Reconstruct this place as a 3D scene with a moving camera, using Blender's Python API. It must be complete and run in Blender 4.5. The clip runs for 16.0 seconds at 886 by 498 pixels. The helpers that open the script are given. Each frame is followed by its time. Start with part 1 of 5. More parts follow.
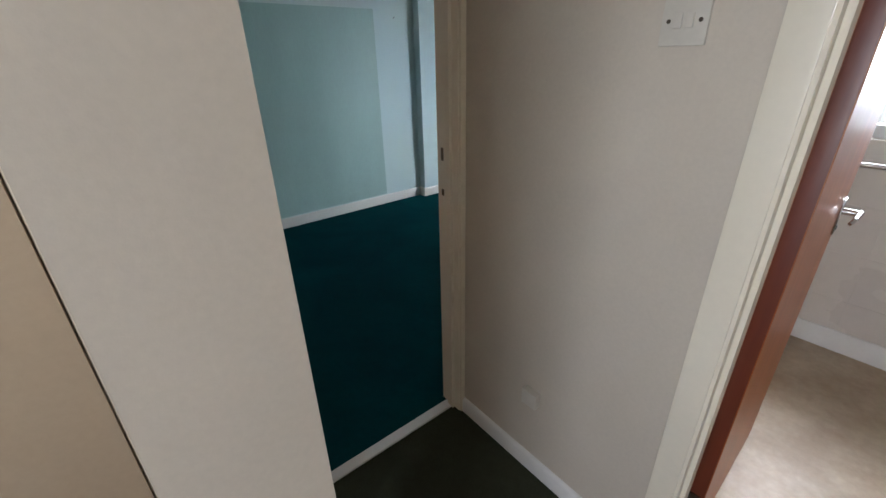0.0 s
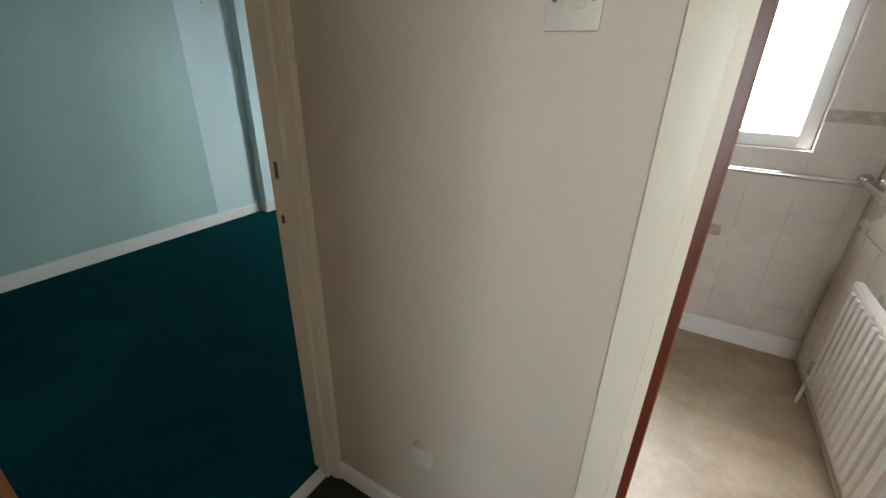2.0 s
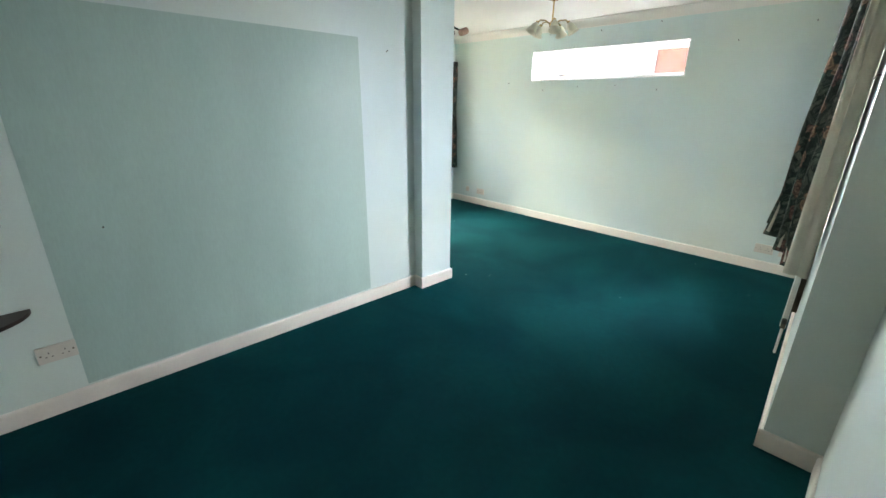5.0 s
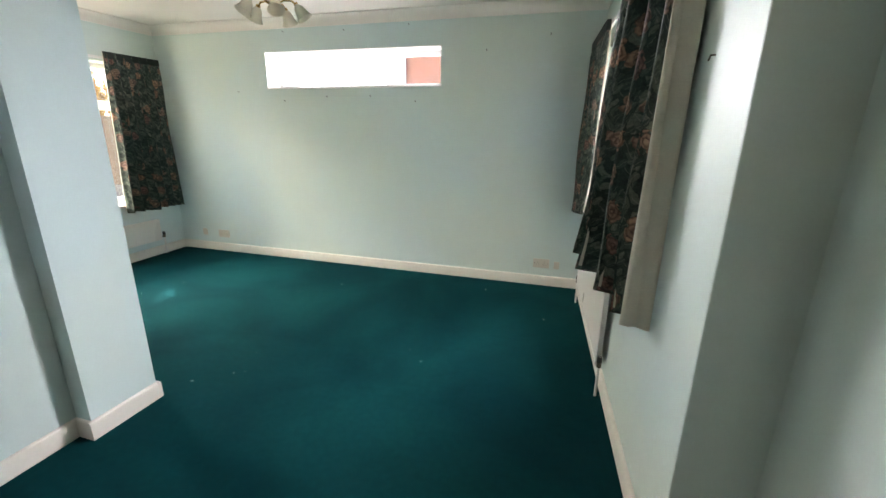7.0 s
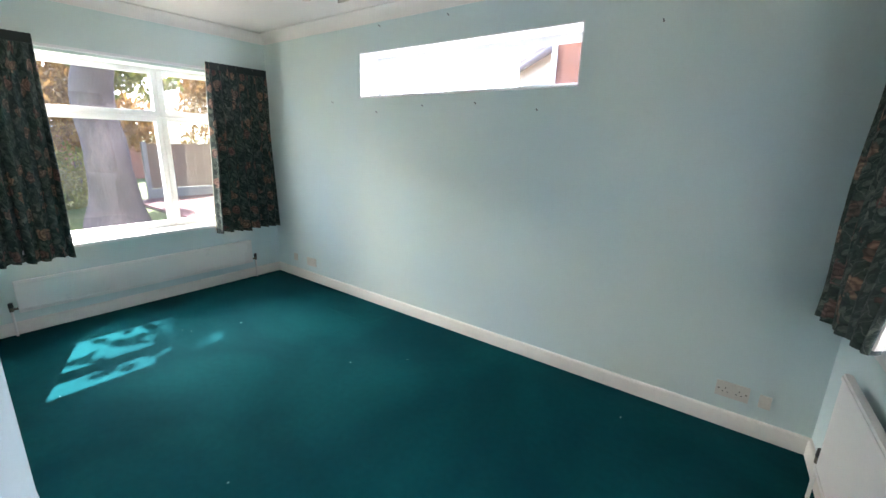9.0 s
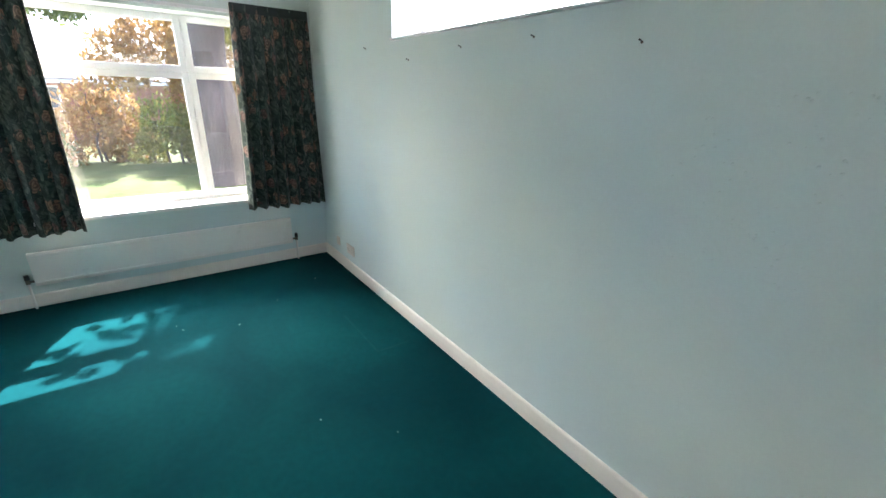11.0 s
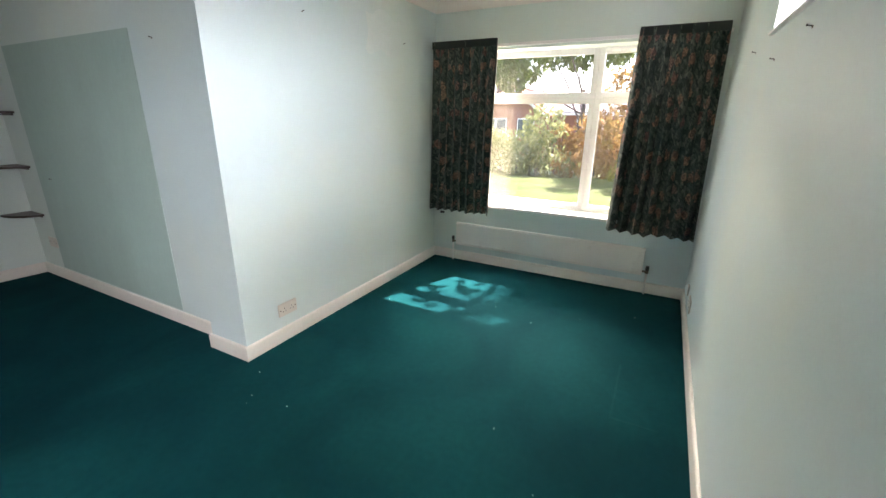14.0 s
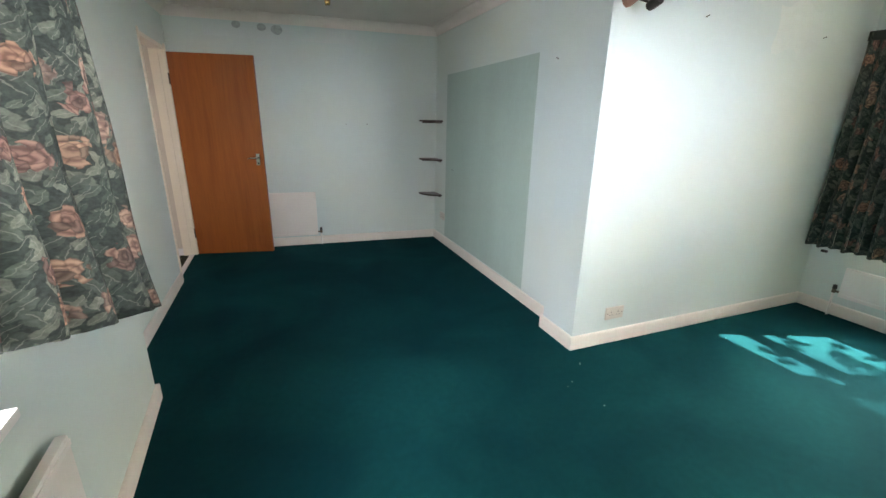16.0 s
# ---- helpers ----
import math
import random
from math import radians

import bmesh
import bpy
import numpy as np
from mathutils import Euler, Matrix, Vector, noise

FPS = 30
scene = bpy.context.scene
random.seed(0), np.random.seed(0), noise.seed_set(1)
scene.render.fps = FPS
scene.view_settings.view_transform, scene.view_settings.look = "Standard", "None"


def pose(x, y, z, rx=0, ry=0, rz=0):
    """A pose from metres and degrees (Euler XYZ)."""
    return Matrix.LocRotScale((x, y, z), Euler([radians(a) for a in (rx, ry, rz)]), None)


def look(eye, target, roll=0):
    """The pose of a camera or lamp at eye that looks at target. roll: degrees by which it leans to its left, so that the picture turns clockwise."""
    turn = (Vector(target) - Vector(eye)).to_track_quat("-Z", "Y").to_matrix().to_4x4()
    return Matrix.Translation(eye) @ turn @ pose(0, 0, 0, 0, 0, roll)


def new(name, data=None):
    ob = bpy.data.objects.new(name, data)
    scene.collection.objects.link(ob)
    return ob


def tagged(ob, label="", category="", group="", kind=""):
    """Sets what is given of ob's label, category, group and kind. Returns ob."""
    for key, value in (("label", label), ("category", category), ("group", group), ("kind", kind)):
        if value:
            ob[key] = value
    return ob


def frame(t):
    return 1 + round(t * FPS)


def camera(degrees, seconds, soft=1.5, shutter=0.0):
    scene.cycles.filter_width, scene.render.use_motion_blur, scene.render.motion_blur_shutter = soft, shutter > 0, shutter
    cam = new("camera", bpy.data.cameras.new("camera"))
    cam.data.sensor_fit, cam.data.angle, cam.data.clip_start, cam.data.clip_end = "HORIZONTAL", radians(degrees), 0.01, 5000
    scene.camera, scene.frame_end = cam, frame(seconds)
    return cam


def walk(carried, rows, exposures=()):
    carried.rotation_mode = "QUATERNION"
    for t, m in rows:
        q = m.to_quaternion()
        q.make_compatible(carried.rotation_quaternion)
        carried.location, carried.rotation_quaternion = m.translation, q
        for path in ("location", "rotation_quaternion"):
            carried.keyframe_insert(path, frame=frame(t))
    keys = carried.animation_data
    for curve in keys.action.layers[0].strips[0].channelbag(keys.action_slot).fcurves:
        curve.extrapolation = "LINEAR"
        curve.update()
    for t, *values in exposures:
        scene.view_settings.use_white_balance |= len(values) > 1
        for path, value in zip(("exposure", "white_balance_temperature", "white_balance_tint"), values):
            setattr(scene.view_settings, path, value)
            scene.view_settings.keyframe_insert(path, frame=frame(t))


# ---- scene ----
cam = camera(94.1, 16.0, soft=1.5)
EXPOSURES = [(0, 2.5, 5850, 13), (0.5, 2.62, 5950, 9), (1.5, 2.7, 6100, 8), (2, 2.65, 6150, 8), (2.5, 3.55, 6000, 11), (3, 3.8, 5900, 12), (3.5, 3.65, 5800, 13), (4, 3.6, 6200, 16), (5, 3.52, 6550, 18), (7.5, 3.1, 6800, 22),
             (8.5, 3.38, 6450, 25), (9, 3.05, 6000, 23), (11.5, 2.92, 6050, 22), (12.5, 2.85, 5950, 22), (13, 2.85, 6500, 22), (13.5, 2.85, 6700, 24), (14.5, 2.92, 6900, 25), (15.5, 3.2, 6900, 24), (16, 3.15, 6900, 24)]
PATH = [
    (0, (3.836, -0.199, 1.474), (2.418, 0.93, 0.628), -1.2),
    (0.5, (3.879, -0.146, 1.44), (2.761, 1.324, 0.671), -0.6),
    (1, (3.803, -0.075, 1.452), (3.056, 1.622, 0.702), -0.9),
    (1.5, (3.777, -0.049, 1.454), (3.267, 1.738, 0.714), -0.4),
    (2, (3.628, 0.001, 1.436), (2.717, 1.577, 0.608), 1.4),
    (2.5, (3.396, 0.17, 1.399), (1.906, 1.105, 0.447), 0.9),
    (3, (3.127, 0.259, 1.4), (1.398, 0.752, 0.522), 0.1),
    (3.5, (2.819, 0.321, 1.478), (1.082, 0.971, 0.73), 0.0),
    (4, (2.665, 0.414, 1.477), (0.998, 1.282, 0.793), -0.2),
    (4.5, (2.59, 0.448, 1.472), (1.051, 1.544, 0.814), -0.0),
    (5, (2.526, 0.444, 1.491), (1.163, 1.747, 0.824), 0.7),
    (7.5, (2.029, 1.813, 1.399), (1.568, 3.681, 0.853), 0.6),
    (8, (2.055, 2.152, 1.401), (1.483, 3.984, 0.836), 1.5),
    (8.5, (1.988, 2.488, 1.395), (1.233, 4.264, 0.869), 2.3),
    (9, (1.858, 2.765, 1.448), (0.704, 4.318, 0.942), 1.6),
    (11.5, (1.323, 4.266, 1.483), (-0.222, 5.315, 0.766), 2.4),
    (12, (1.151, 4.552, 1.414), (-0.473, 5.489, 0.719), 4.1),
    (12.5, (1.198, 4.725, 1.391), (-0.619, 5.25, 0.743), 4.3),
    (13, (1.314, 5.0, 1.503), (-0.551, 4.923, 0.786), 2.7),
    (13.5, (1.419, 4.868, 1.415), (-0.424, 4.436, 0.77), 2.1),
    (14, (1.467, 4.918, 1.437), (-0.219, 4.037, 0.819), 0.8),
    (14.5, (1.539, 4.85, 1.458), (0.044, 3.669, 0.85), 1.5),
    (15, (1.61, 4.836, 1.445), (0.344, 3.4, 0.867), 1.9),
    (15.5, (1.686, 4.818, 1.43), (0.681, 3.187, 0.854), 1.7),
    (16, (1.75, 4.79, 1.423), (1.051, 3.014, 0.827), 1.1),
]
walk(cam, [(t, look(eye, target, roll)) for t, eye, target, roll in PATH], EXPOSURES)

# ---- world, sun and window light ----
world = bpy.data.worlds.new("sky")
scene.world = world
world.use_nodes = True
wn = world.node_tree
sky = wn.nodes.new("ShaderNodeTexSky")
sky.sky_type = "NISHITA"
sky.sun_disc = False
SUN_WAY = Vector((0.75, -0.31, -1.0)).normalized()      # the way the sunlight travels
sky.sun_elevation = math.asin(-SUN_WAY.z)
sky.sun_rotation = math.atan2(-SUN_WAY.x, -SUN_WAY.y)
wn.links.new(sky.outputs[0], wn.nodes["Background"].inputs[0])
wn.nodes["Background"].inputs[1].default_value = 0.15

sun_data = bpy.data.lights.new("sun", "SUN")
sun_data.energy, sun_data.angle, sun_data.color = 5.0, radians(0.5), (1.0, 0.95, 0.86)
sun = new("sun", sun_data)
sun.matrix_world = Matrix.Translation((-12, 8, 16)) @ SUN_WAY.to_track_quat("-Z", "Y").to_matrix().to_4x4()


def sky_panel(name, eye, target, width, height, power, color=(0.9, 0.96, 1.0)):
    """An area lamp added at or beyond a window to stand in for its daylight."""
    data = bpy.data.lights.new(name, "AREA")
    data.shape, data.size, data.size_y = "RECTANGLE", width, height
    data.energy, data.color = power, color
    ob = new(name, data)
    ob.matrix_world = look(eye, target)
    return ob


sky_panel("window_daylight_west", (-6.3, 3.55, 3.78), (0.0, 4.0, 1.2), 3.9, 1.8, 215, (1.0, 0.985, 0.82))
sky_panel("window_daylight_north", (-1.2, 6.6, 2.3), (0.6, 0.3, 0.9), 1.9, 0.7, 74)
sky_panel("window_daylight_east", (3.85, 6.2, 1.9), (0.2, 1.4, 1.0), 2.0, 1.4, 76, (0.88, 0.95, 1.0))
sky_panel("window_daylight_bath", (3.76, 5.0, 3.6), (3.85, 1.6, 0.7), 2.4, 2.0, 92, (1.0, 0.98, 0.95))
# added fill lamp, out of view, that brightens the hall walls
sky_panel("added_hall_fill", (4.3, -1.96, 1.5), (3.5, 0.7, 1.1), 1.0, 1.1, 5.0, (0.99, 0.98, 0.97))

# ---- materials ----


def nodes_of(name):
    m = bpy.data.materials.new(name)
    m.use_nodes = True
    nt = m.node_tree
    return m, nt, nt.nodes["Principled BSDF"]


def add(nt, kind, **inputs):
    n = nt.nodes.new(kind)
    for key, value in inputs.items():
        n.inputs[key.replace("_", " ")].default_value = value
    return n


def position(nt, scale=(1, 1, 1)):
    """Real-world coordinates of the surface."""
    g = nt.nodes.new("ShaderNodeNewGeometry")
    mp = nt.nodes.new("ShaderNodeMapping")
    mp.inputs["Scale"].default_value = scale
    nt.links.new(g.outputs["Position"], mp.inputs["Vector"])
    return mp.outputs[0]


def ramp(nt, fac, stops):
    r = nt.nodes.new("ShaderNodeValToRGB")
    el = r.color_ramp.elements
    while len(el) < len(stops):
        el.new(0.5)
    for e, (p, c) in zip(el, stops):
        e.position, e.color = p, (*c, 1)
    nt.links.new(fac, r.inputs[0])
    return r.outputs[0]


def mixed(nt, fac, a, b, kind="MIX"):
    m = nt.nodes.new("ShaderNodeMix")
    m.data_type, m.blend_type = "RGBA", kind
    for sock, v in ((m.inputs[0], fac), (m.inputs[6], a), (m.inputs[7], b)):
        if isinstance(v, (int, float)):
            sock.default_value = v
        elif isinstance(v, tuple):
            sock.default_value = (*v, 1)
        else:
            nt.links.new(v, sock)
    return m.outputs[2]


def bump(nt, bsdf, height, strength=0.3, distance=0.002):
    b = nt.nodes.new("ShaderNodeBump")
    b.inputs["Strength"].default_value, b.inputs["Distance"].default_value = strength, distance
    nt.links.new(height, b.inputs["Height"])
    nt.links.new(b.outputs[0], bsdf.inputs["Normal"])


def shade(c, k):
    return tuple(min(1, v * k) for v in c)


def surface(name, color, rough=0.6, vary=0.12, coarse=1.3, fine=60, relief=0.2, depth=0.002, metal=0.0, stretch=(1, 1, 1), second=None, sheen=0.0):
    """Paint, plaster and plain finishes: broad stains, fine grain and a little relief."""
    m, nt, b = nodes_of(name)
    p = position(nt, stretch)
    big = add(nt, "ShaderNodeTexNoise", Scale=coarse, Detail=5.0, Roughness=0.6)
    small = add(nt, "ShaderNodeTexNoise", Scale=fine, Detail=4.0, Roughness=0.6)
    nt.links.new(p, big.inputs["Vector"])
    nt.links.new(p, small.inputs["Vector"])
    other = second or shade(color, 1 - vary)
    base = ramp(nt, big.outputs[0], [(0.35, other), (0.65, color)])
    grain = ramp(nt, small.outputs[0], [(0.3, (1 - vary * 0.6,) * 3), (0.7, (1, 1, 1))])
    nt.links.new(mixed(nt, 1.0, base, grain, "MULTIPLY"), b.inputs["Base Color"])
    rg = ramp(nt, big.outputs[0], [(0.3, (rough * 0.85,) * 3), (0.7, (min(1, rough * 1.12),) * 3)])
    nt.links.new(rg, b.inputs["Roughness"])
    b.inputs["Metallic"].default_value = metal
    if sheen:
        b.inputs["Sheen Weight"].default_value = sheen
        b.inputs["Sheen Roughness"].default_value = 0.4
    if relief:
        bump(nt, b, small.outputs[0], relief, depth)
    return m


def timber(name, light, dark, rough=0.35, axis="z", coat=0.0, scale=1.0):
    """Wood grain that runs along one axis."""
    m, nt, b = nodes_of(name)
    k = {"x": (0.9, 14, 14), "y": (14, 0.9, 14), "z": (14, 14, 0.9)}[axis]
    p = position(nt, tuple(v * scale for v in k))
    warp = add(nt, "ShaderNodeTexNoise", Scale=1.0, Detail=6.0, Roughness=0.65, Distortion=0.6)
    fibre = add(nt, "ShaderNodeTexNoise", Scale=7.0, Detail=3.0, Roughness=0.7)
    nt.links.new(p, warp.inputs["Vector"])
    nt.links.new(p, fibre.inputs["Vector"])
    base = ramp(nt, warp.outputs[0], [(0.3, dark), (0.5, tuple((a + c) / 2 for a, c in zip(light, dark))), (0.72, light)])
    fine = ramp(nt, fibre.outputs[0], [(0.3, (0.88,) * 3), (0.7, (1, 1, 1))])
    nt.links.new(mixed(nt, 1.0, base, fine, "MULTIPLY"), b.inputs["Base Color"])
    b.inputs["Roughness"].default_value = rough
    b.inputs["Coat Weight"].default_value = coat
    b.inputs["Coat Roughness"].default_value = 0.2
    bump(nt, b, fibre.outputs[0], 0.12, 0.0008)
    return m


def carpet(name, color, worn):
    """Cut-pile carpet: tufts, brushed patches and a few bits of lint."""
    m, nt, b = nodes_of(name)
    p = position(nt)
    brushed = add(nt, "ShaderNodeTexNoise", Scale=1.1, Detail=3.0, Roughness=0.5, Distortion=0.7)
    tuft = add(nt, "ShaderNodeTexNoise", Scale=420.0, Detail=2.0)
    mid = add(nt, "ShaderNodeTexNoise", Scale=28.0, Detail=4.0)
    for n in (brushed, tuft, mid):
        nt.links.new(p, n.inputs["Vector"])
    base = ramp(nt, brushed.outputs[0], [(0.34, color), (0.66, worn)])
    pile = ramp(nt, tuft.outputs[0], [(0.25, (0.6,) * 3), (0.75, (1, 1, 1))])
    base = mixed(nt, 1.0, base, pile, "MULTIPLY")
    base = mixed(nt, 1.0, base, ramp(nt, mid.outputs[0], [(0.3, (0.86,) * 3), (0.7, (1, 1, 1))]), "MULTIPLY")
    nt.links.new(base, b.inputs["Base Color"])
    b.inputs["Roughness"].default_value = 0.95
    b.inputs["Specular IOR Level"].default_value = 0.03
    b.inputs["Sheen Weight"].default_value = 0.02
    b.inputs["Sheen Roughness"].default_value = 0.5
    b.inputs["Sheen Tint"].default_value = (*worn, 1)
    bump(nt, b, tuft.outputs[0], 0.6, 0.004)
    return m


def floral(name):
    """Printed cotton: a near-black green ground with veined sage leaves and peach and mauve roses, laid out along the cloth."""
    m, nt, b = nodes_of(name)
    cloth = nt.nodes.new("ShaderNodeUVMap").outputs[0]

    def math_node(op, a, c=None):
        n = nt.nodes.new("ShaderNodeMath")
        n.operation = op
        for sock, v in zip(n.inputs, (a, c)):
            if isinstance(v, (int, float)):
                sock.default_value = v
            elif v is not None:
                nt.links.new(v, sock)
        return n.outputs[0]

    def vector_node(op, a, c):
        n = nt.nodes.new("ShaderNodeVectorMath")
        n.operation = op
        for sock, v in zip(n.inputs, (a, c)):
            if isinstance(v, tuple):
                sock.default_value = v
            else:
                nt.links.new(v, sock)
        return n.outputs[0]

    def cells(scale, vector, feature="F1", loose=0.85):
        n = add(nt, "ShaderNodeTexVoronoi", Scale=scale, Randomness=loose)
        n.voronoi_dimensions, n.feature = "2D", feature
        nt.links.new(vector, n.inputs["Vector"])
        return n

    def channels(node):
        sep = nt.nodes.new("ShaderNodeSeparateColor")
        nt.links.new(node.outputs["Color"], sep.inputs[0])
        return sep.outputs

    black, white = (0, 0, 0), (1, 1, 1)
    warp = add(nt, "ShaderNodeTexNoise", Scale=22.0, Detail=3.0, Roughness=0.6)
    nt.links.new(cloth, warp.inputs["Vector"])
    shift = vector_node("MULTIPLY", vector_node("SUBTRACT", warp.outputs["Color"], (0.5, 0.5, 0.5)), (0.032, 0.032, 0.0))
    bent = vector_node("ADD", cloth, shift)
    mottle = add(nt, "ShaderNodeTexNoise", Scale=70.0, Detail=4.0, Roughness=0.65)
    nt.links.new(cloth, mottle.inputs["Vector"])
    base = ramp(nt, mottle.outputs[0], [(0.35, (0.013, 0.020, 0.017)), (0.68, (0.036, 0.055, 0.044))])

    for turn, scale, offset, keep in ((0.9, 11.0, 0.0, 0.18), (-0.6, 14.0, 3.7, 0.30), (2.2, 20.0, 8.1, 0.40)):
        mp = nt.nodes.new("ShaderNodeMapping")
        mp.inputs["Location"].default_value = (offset, offset * 0.6, 0)
        mp.vector_type = "TEXTURE"
        mp.inputs["Rotation"].default_value = (0, 0, turn)
        mp.inputs["Scale"].default_value = (1.0, 0.5, 1.0)
        nt.links.new(bent, mp.inputs["Vector"])
        leaf = cells(scale, mp.outputs[0])
        tone = channels(leaf)
        away = vector_node("SUBTRACT", mp.outputs[0], leaf.outputs["Position"])
        sep = nt.nodes.new("ShaderNodeSeparateXYZ")
        nt.links.new(away, sep.inputs[0])
        across = math_node("MULTIPLY", math_node("ABSOLUTE", sep.outputs[1]), scale)
        green = ramp(nt, tone[0], [(0.0, (0.032, 0.048, 0.039)), (0.45, (0.058, 0.078, 0.063)), (0.75, (0.085, 0.11, 0.082)), (1.0, (0.17, 0.185, 0.145))])
        green = mixed(nt, 1.0, green, ramp(nt, mottle.outputs[0], [(0.3, (0.55,) * 3), (0.7, (1.2,) * 3)]), "MULTIPLY")
        vein = ramp(nt, across, [(0.015, (0.4,) * 3), (0.045, black)])
        green = mixed(nt, vein, green, (0.26, 0.27, 0.22))
        blade = ramp(nt, leaf.outputs["Distance"], [(0.36, white), (0.42, black)])
        some = ramp(nt, tone[1], [(keep, black), (keep + 0.02, white)])
        base = mixed(nt, mixed(nt, 1.0, blade, some, "MULTIPLY"), base, green)

    rose = cells(7.2, bent, loose=0.75)
    rc = channels(rose)
    crease = cells(40.0, bent, "DISTANCE_TO_EDGE", 1.0)
    petal = cells(40.0, bent, "F1", 1.0)
    tint = ramp(nt, rc[0], [(0.0, (0.32, 0.20, 0.145)), (0.35, (0.21, 0.13, 0.12)), (0.65, (0.36, 0.24, 0.175)), (1.0, (0.29, 0.21, 0.18))])
    whorl = math_node("SINE", math_node("ADD", math_node("MULTIPLY", rose.outputs["Distance"], 42.0), math_node("MULTIPLY", channels(petal)[0], 3.0)))
    curl = ramp(nt, math_node("ADD", math_node("MULTIPLY", whorl, 0.5), 0.5), [(0.0, (0.50, 0.45, 0.43)), (0.5, (0.85, 0.82, 0.78)), (1.0, (1.15, 1.12, 1.05))])
    bloom = mixed(nt, 1.0, tint, curl, "MULTIPLY")
    bloom = mixed(nt, 1.0, bloom, ramp(nt, crease.outputs["Distance"], [(0.0, (0.62,) * 3), (0.14, white)]), "MULTIPLY")
    bloom = mixed(nt, 1.0, bloom, ramp(nt, channels(petal)[2], [(0.0, (0.45, 0.5, 0.5)), (0.4, (0.9, 0.85, 0.82)), (1.0, (1.25, 1.2, 1.1))]), "MULTIPLY")
    disc = ramp(nt, math_node("ADD", rose.outputs["Distance"], math_node("MULTIPLY", channels(petal)[1], 0.22)), [(0.37, white), (0.40, black)])
    pick = ramp(nt, rc[1], [(0.30, black), (0.33, white)])
    nt.links.new(mixed(nt, mixed(nt, 1.0, disc, pick, "MULTIPLY"), base, bloom), b.inputs["Base Color"])
    b.inputs["Roughness"].default_value = 0.85
    weave = add(nt, "ShaderNodeTexNoise", Scale=300.0)
    nt.links.new(position(nt), weave.inputs["Vector"])
    bump(nt, b, weave.outputs[0], 0.2, 0.001)
    return m


def clear_glass(name, frosted=False):
    m, nt, b = nodes_of(name)
    b.inputs["Transmission Weight"].default_value = 1.0
    b.inputs["IOR"].default_value = 1.45
    b.inputs["Roughness"].default_value = 0.24 if frosted else 0.0
    if frosted:
        b.inputs["Base Color"].default_value = (0.80, 0.82, 0.80, 1)
        n = add(nt, "ShaderNodeTexNoise", Scale=90.0, Detail=2.0)
        nt.links.new(position(nt), n.inputs["Vector"])
        bump(nt, b, n.outputs[0], 0.3, 0.004)
        return m
    # a thin translucent film that puts glare haze into the clear glass
    haze = nt.nodes.new("ShaderNodeBsdfTranslucent")
    film = nt.nodes.new("ShaderNodeMixShader")
    haze_noise = add(nt, "ShaderNodeTexNoise", Scale=3.0, Detail=5.0, Roughness=0.6)
    nt.links.new(position(nt), haze_noise.inputs["Vector"])
    haze.inputs["Color"].default_value = (0.86, 0.83, 0.78, 1)
    nt.links.new(ramp(nt, haze_noise.outputs[0], [(0.3, (0.002,) * 3), (0.7, (0.006,) * 3)]), film.inputs[0])
    nt.links.new(b.outputs[0], film.inputs[1])
    nt.links.new(haze.outputs[0], film.inputs[2])
    nt.links.new(film.outputs[0], nt.nodes["Material Output"].inputs["Surface"])
    return m


# TEAL's second tone: uneven paint plus yellow-green garden light put into the colour
TEAL = surface("pale_teal_paint", (0.575, 0.69, 0.695), 0.55, 0.06, 0.55, 120, 0.12, second=(0.635, 0.70, 0.615))
TEAL_PATCH = surface("old_green_paint", (0.40, 0.54, 0.49), 0.5, 0.13, 1.5, 120, 0.12, stretch=(1, 1, 0.22))
PALE_PATCH = surface("bare_plaster_patch", (0.67, 0.755, 0.735), 0.7, 0.1, 2.0, 120, 0.12)
BEIGE = surface("beige_paint", (0.62, 0.55, 0.455), 0.6, 0.09, 1.2, 120, 0.12)
CEIL = surface("ceiling_paint", (0.80, 0.755, 0.69), 0.8, 0.06, 1.0, 80, 0.25)
CREAM = surface("cream_gloss", (0.78, 0.73, 0.655), 0.35, 0.08, 2.0, 50, 0.08)
FRAME_CREAM = surface("yellowed_cream_gloss", (0.83, 0.76, 0.62), 0.35, 0.05, 2.0, 50, 0.08)
WHITE = surface("white_gloss", (0.80, 0.78, 0.75), 0.35, 0.06, 2.0, 50, 0.06)
UPVC = surface("white_window_plastic", (0.82, 0.82, 0.80), 0.3, 0.04, 3.0, 60, 0.03)
ENAMEL = surface("radiator_enamel", (0.80, 0.77, 0.72), 0.3, 0.05, 2.0, 60, 0.04)
PLASTIC = surface("yellowed_plastic", (0.64, 0.60, 0.52), 0.4, 0.08, 6.0, 90, 0.05)
DARK = surface("dark_plastic", (0.025, 0.022, 0.02), 0.4, 0.2, 8.0, 90, 0.1)
CARPET = carpet("teal_carpet", (0.0013, 0.041, 0.050), (0.003, 0.072, 0.080))
HALL_CARPET = carpet("hall_carpet", (0.045, 0.052, 0.035), (0.07, 0.075, 0.05))
DOOR_WOOD = timber("sapele_veneer", (0.39, 0.118, 0.021), (0.28, 0.076, 0.013), 0.42, "z", 0.12)
DOOR_EDGE = timber("door_edge_wood", (0.17, 0.035, 0.014), (0.10, 0.02, 0.01), 0.4, "z", 0.1)
SHELF_WOOD = timber("dark_stained_shelf", (0.055, 0.03, 0.02), (0.022, 0.013, 0.010), 0.4, "x", 0.2)
CHROME = surface("chrome", (0.75, 0.75, 0.75), 0.16, 0.06, 5.0, 60, 0.03, metal=1.0)
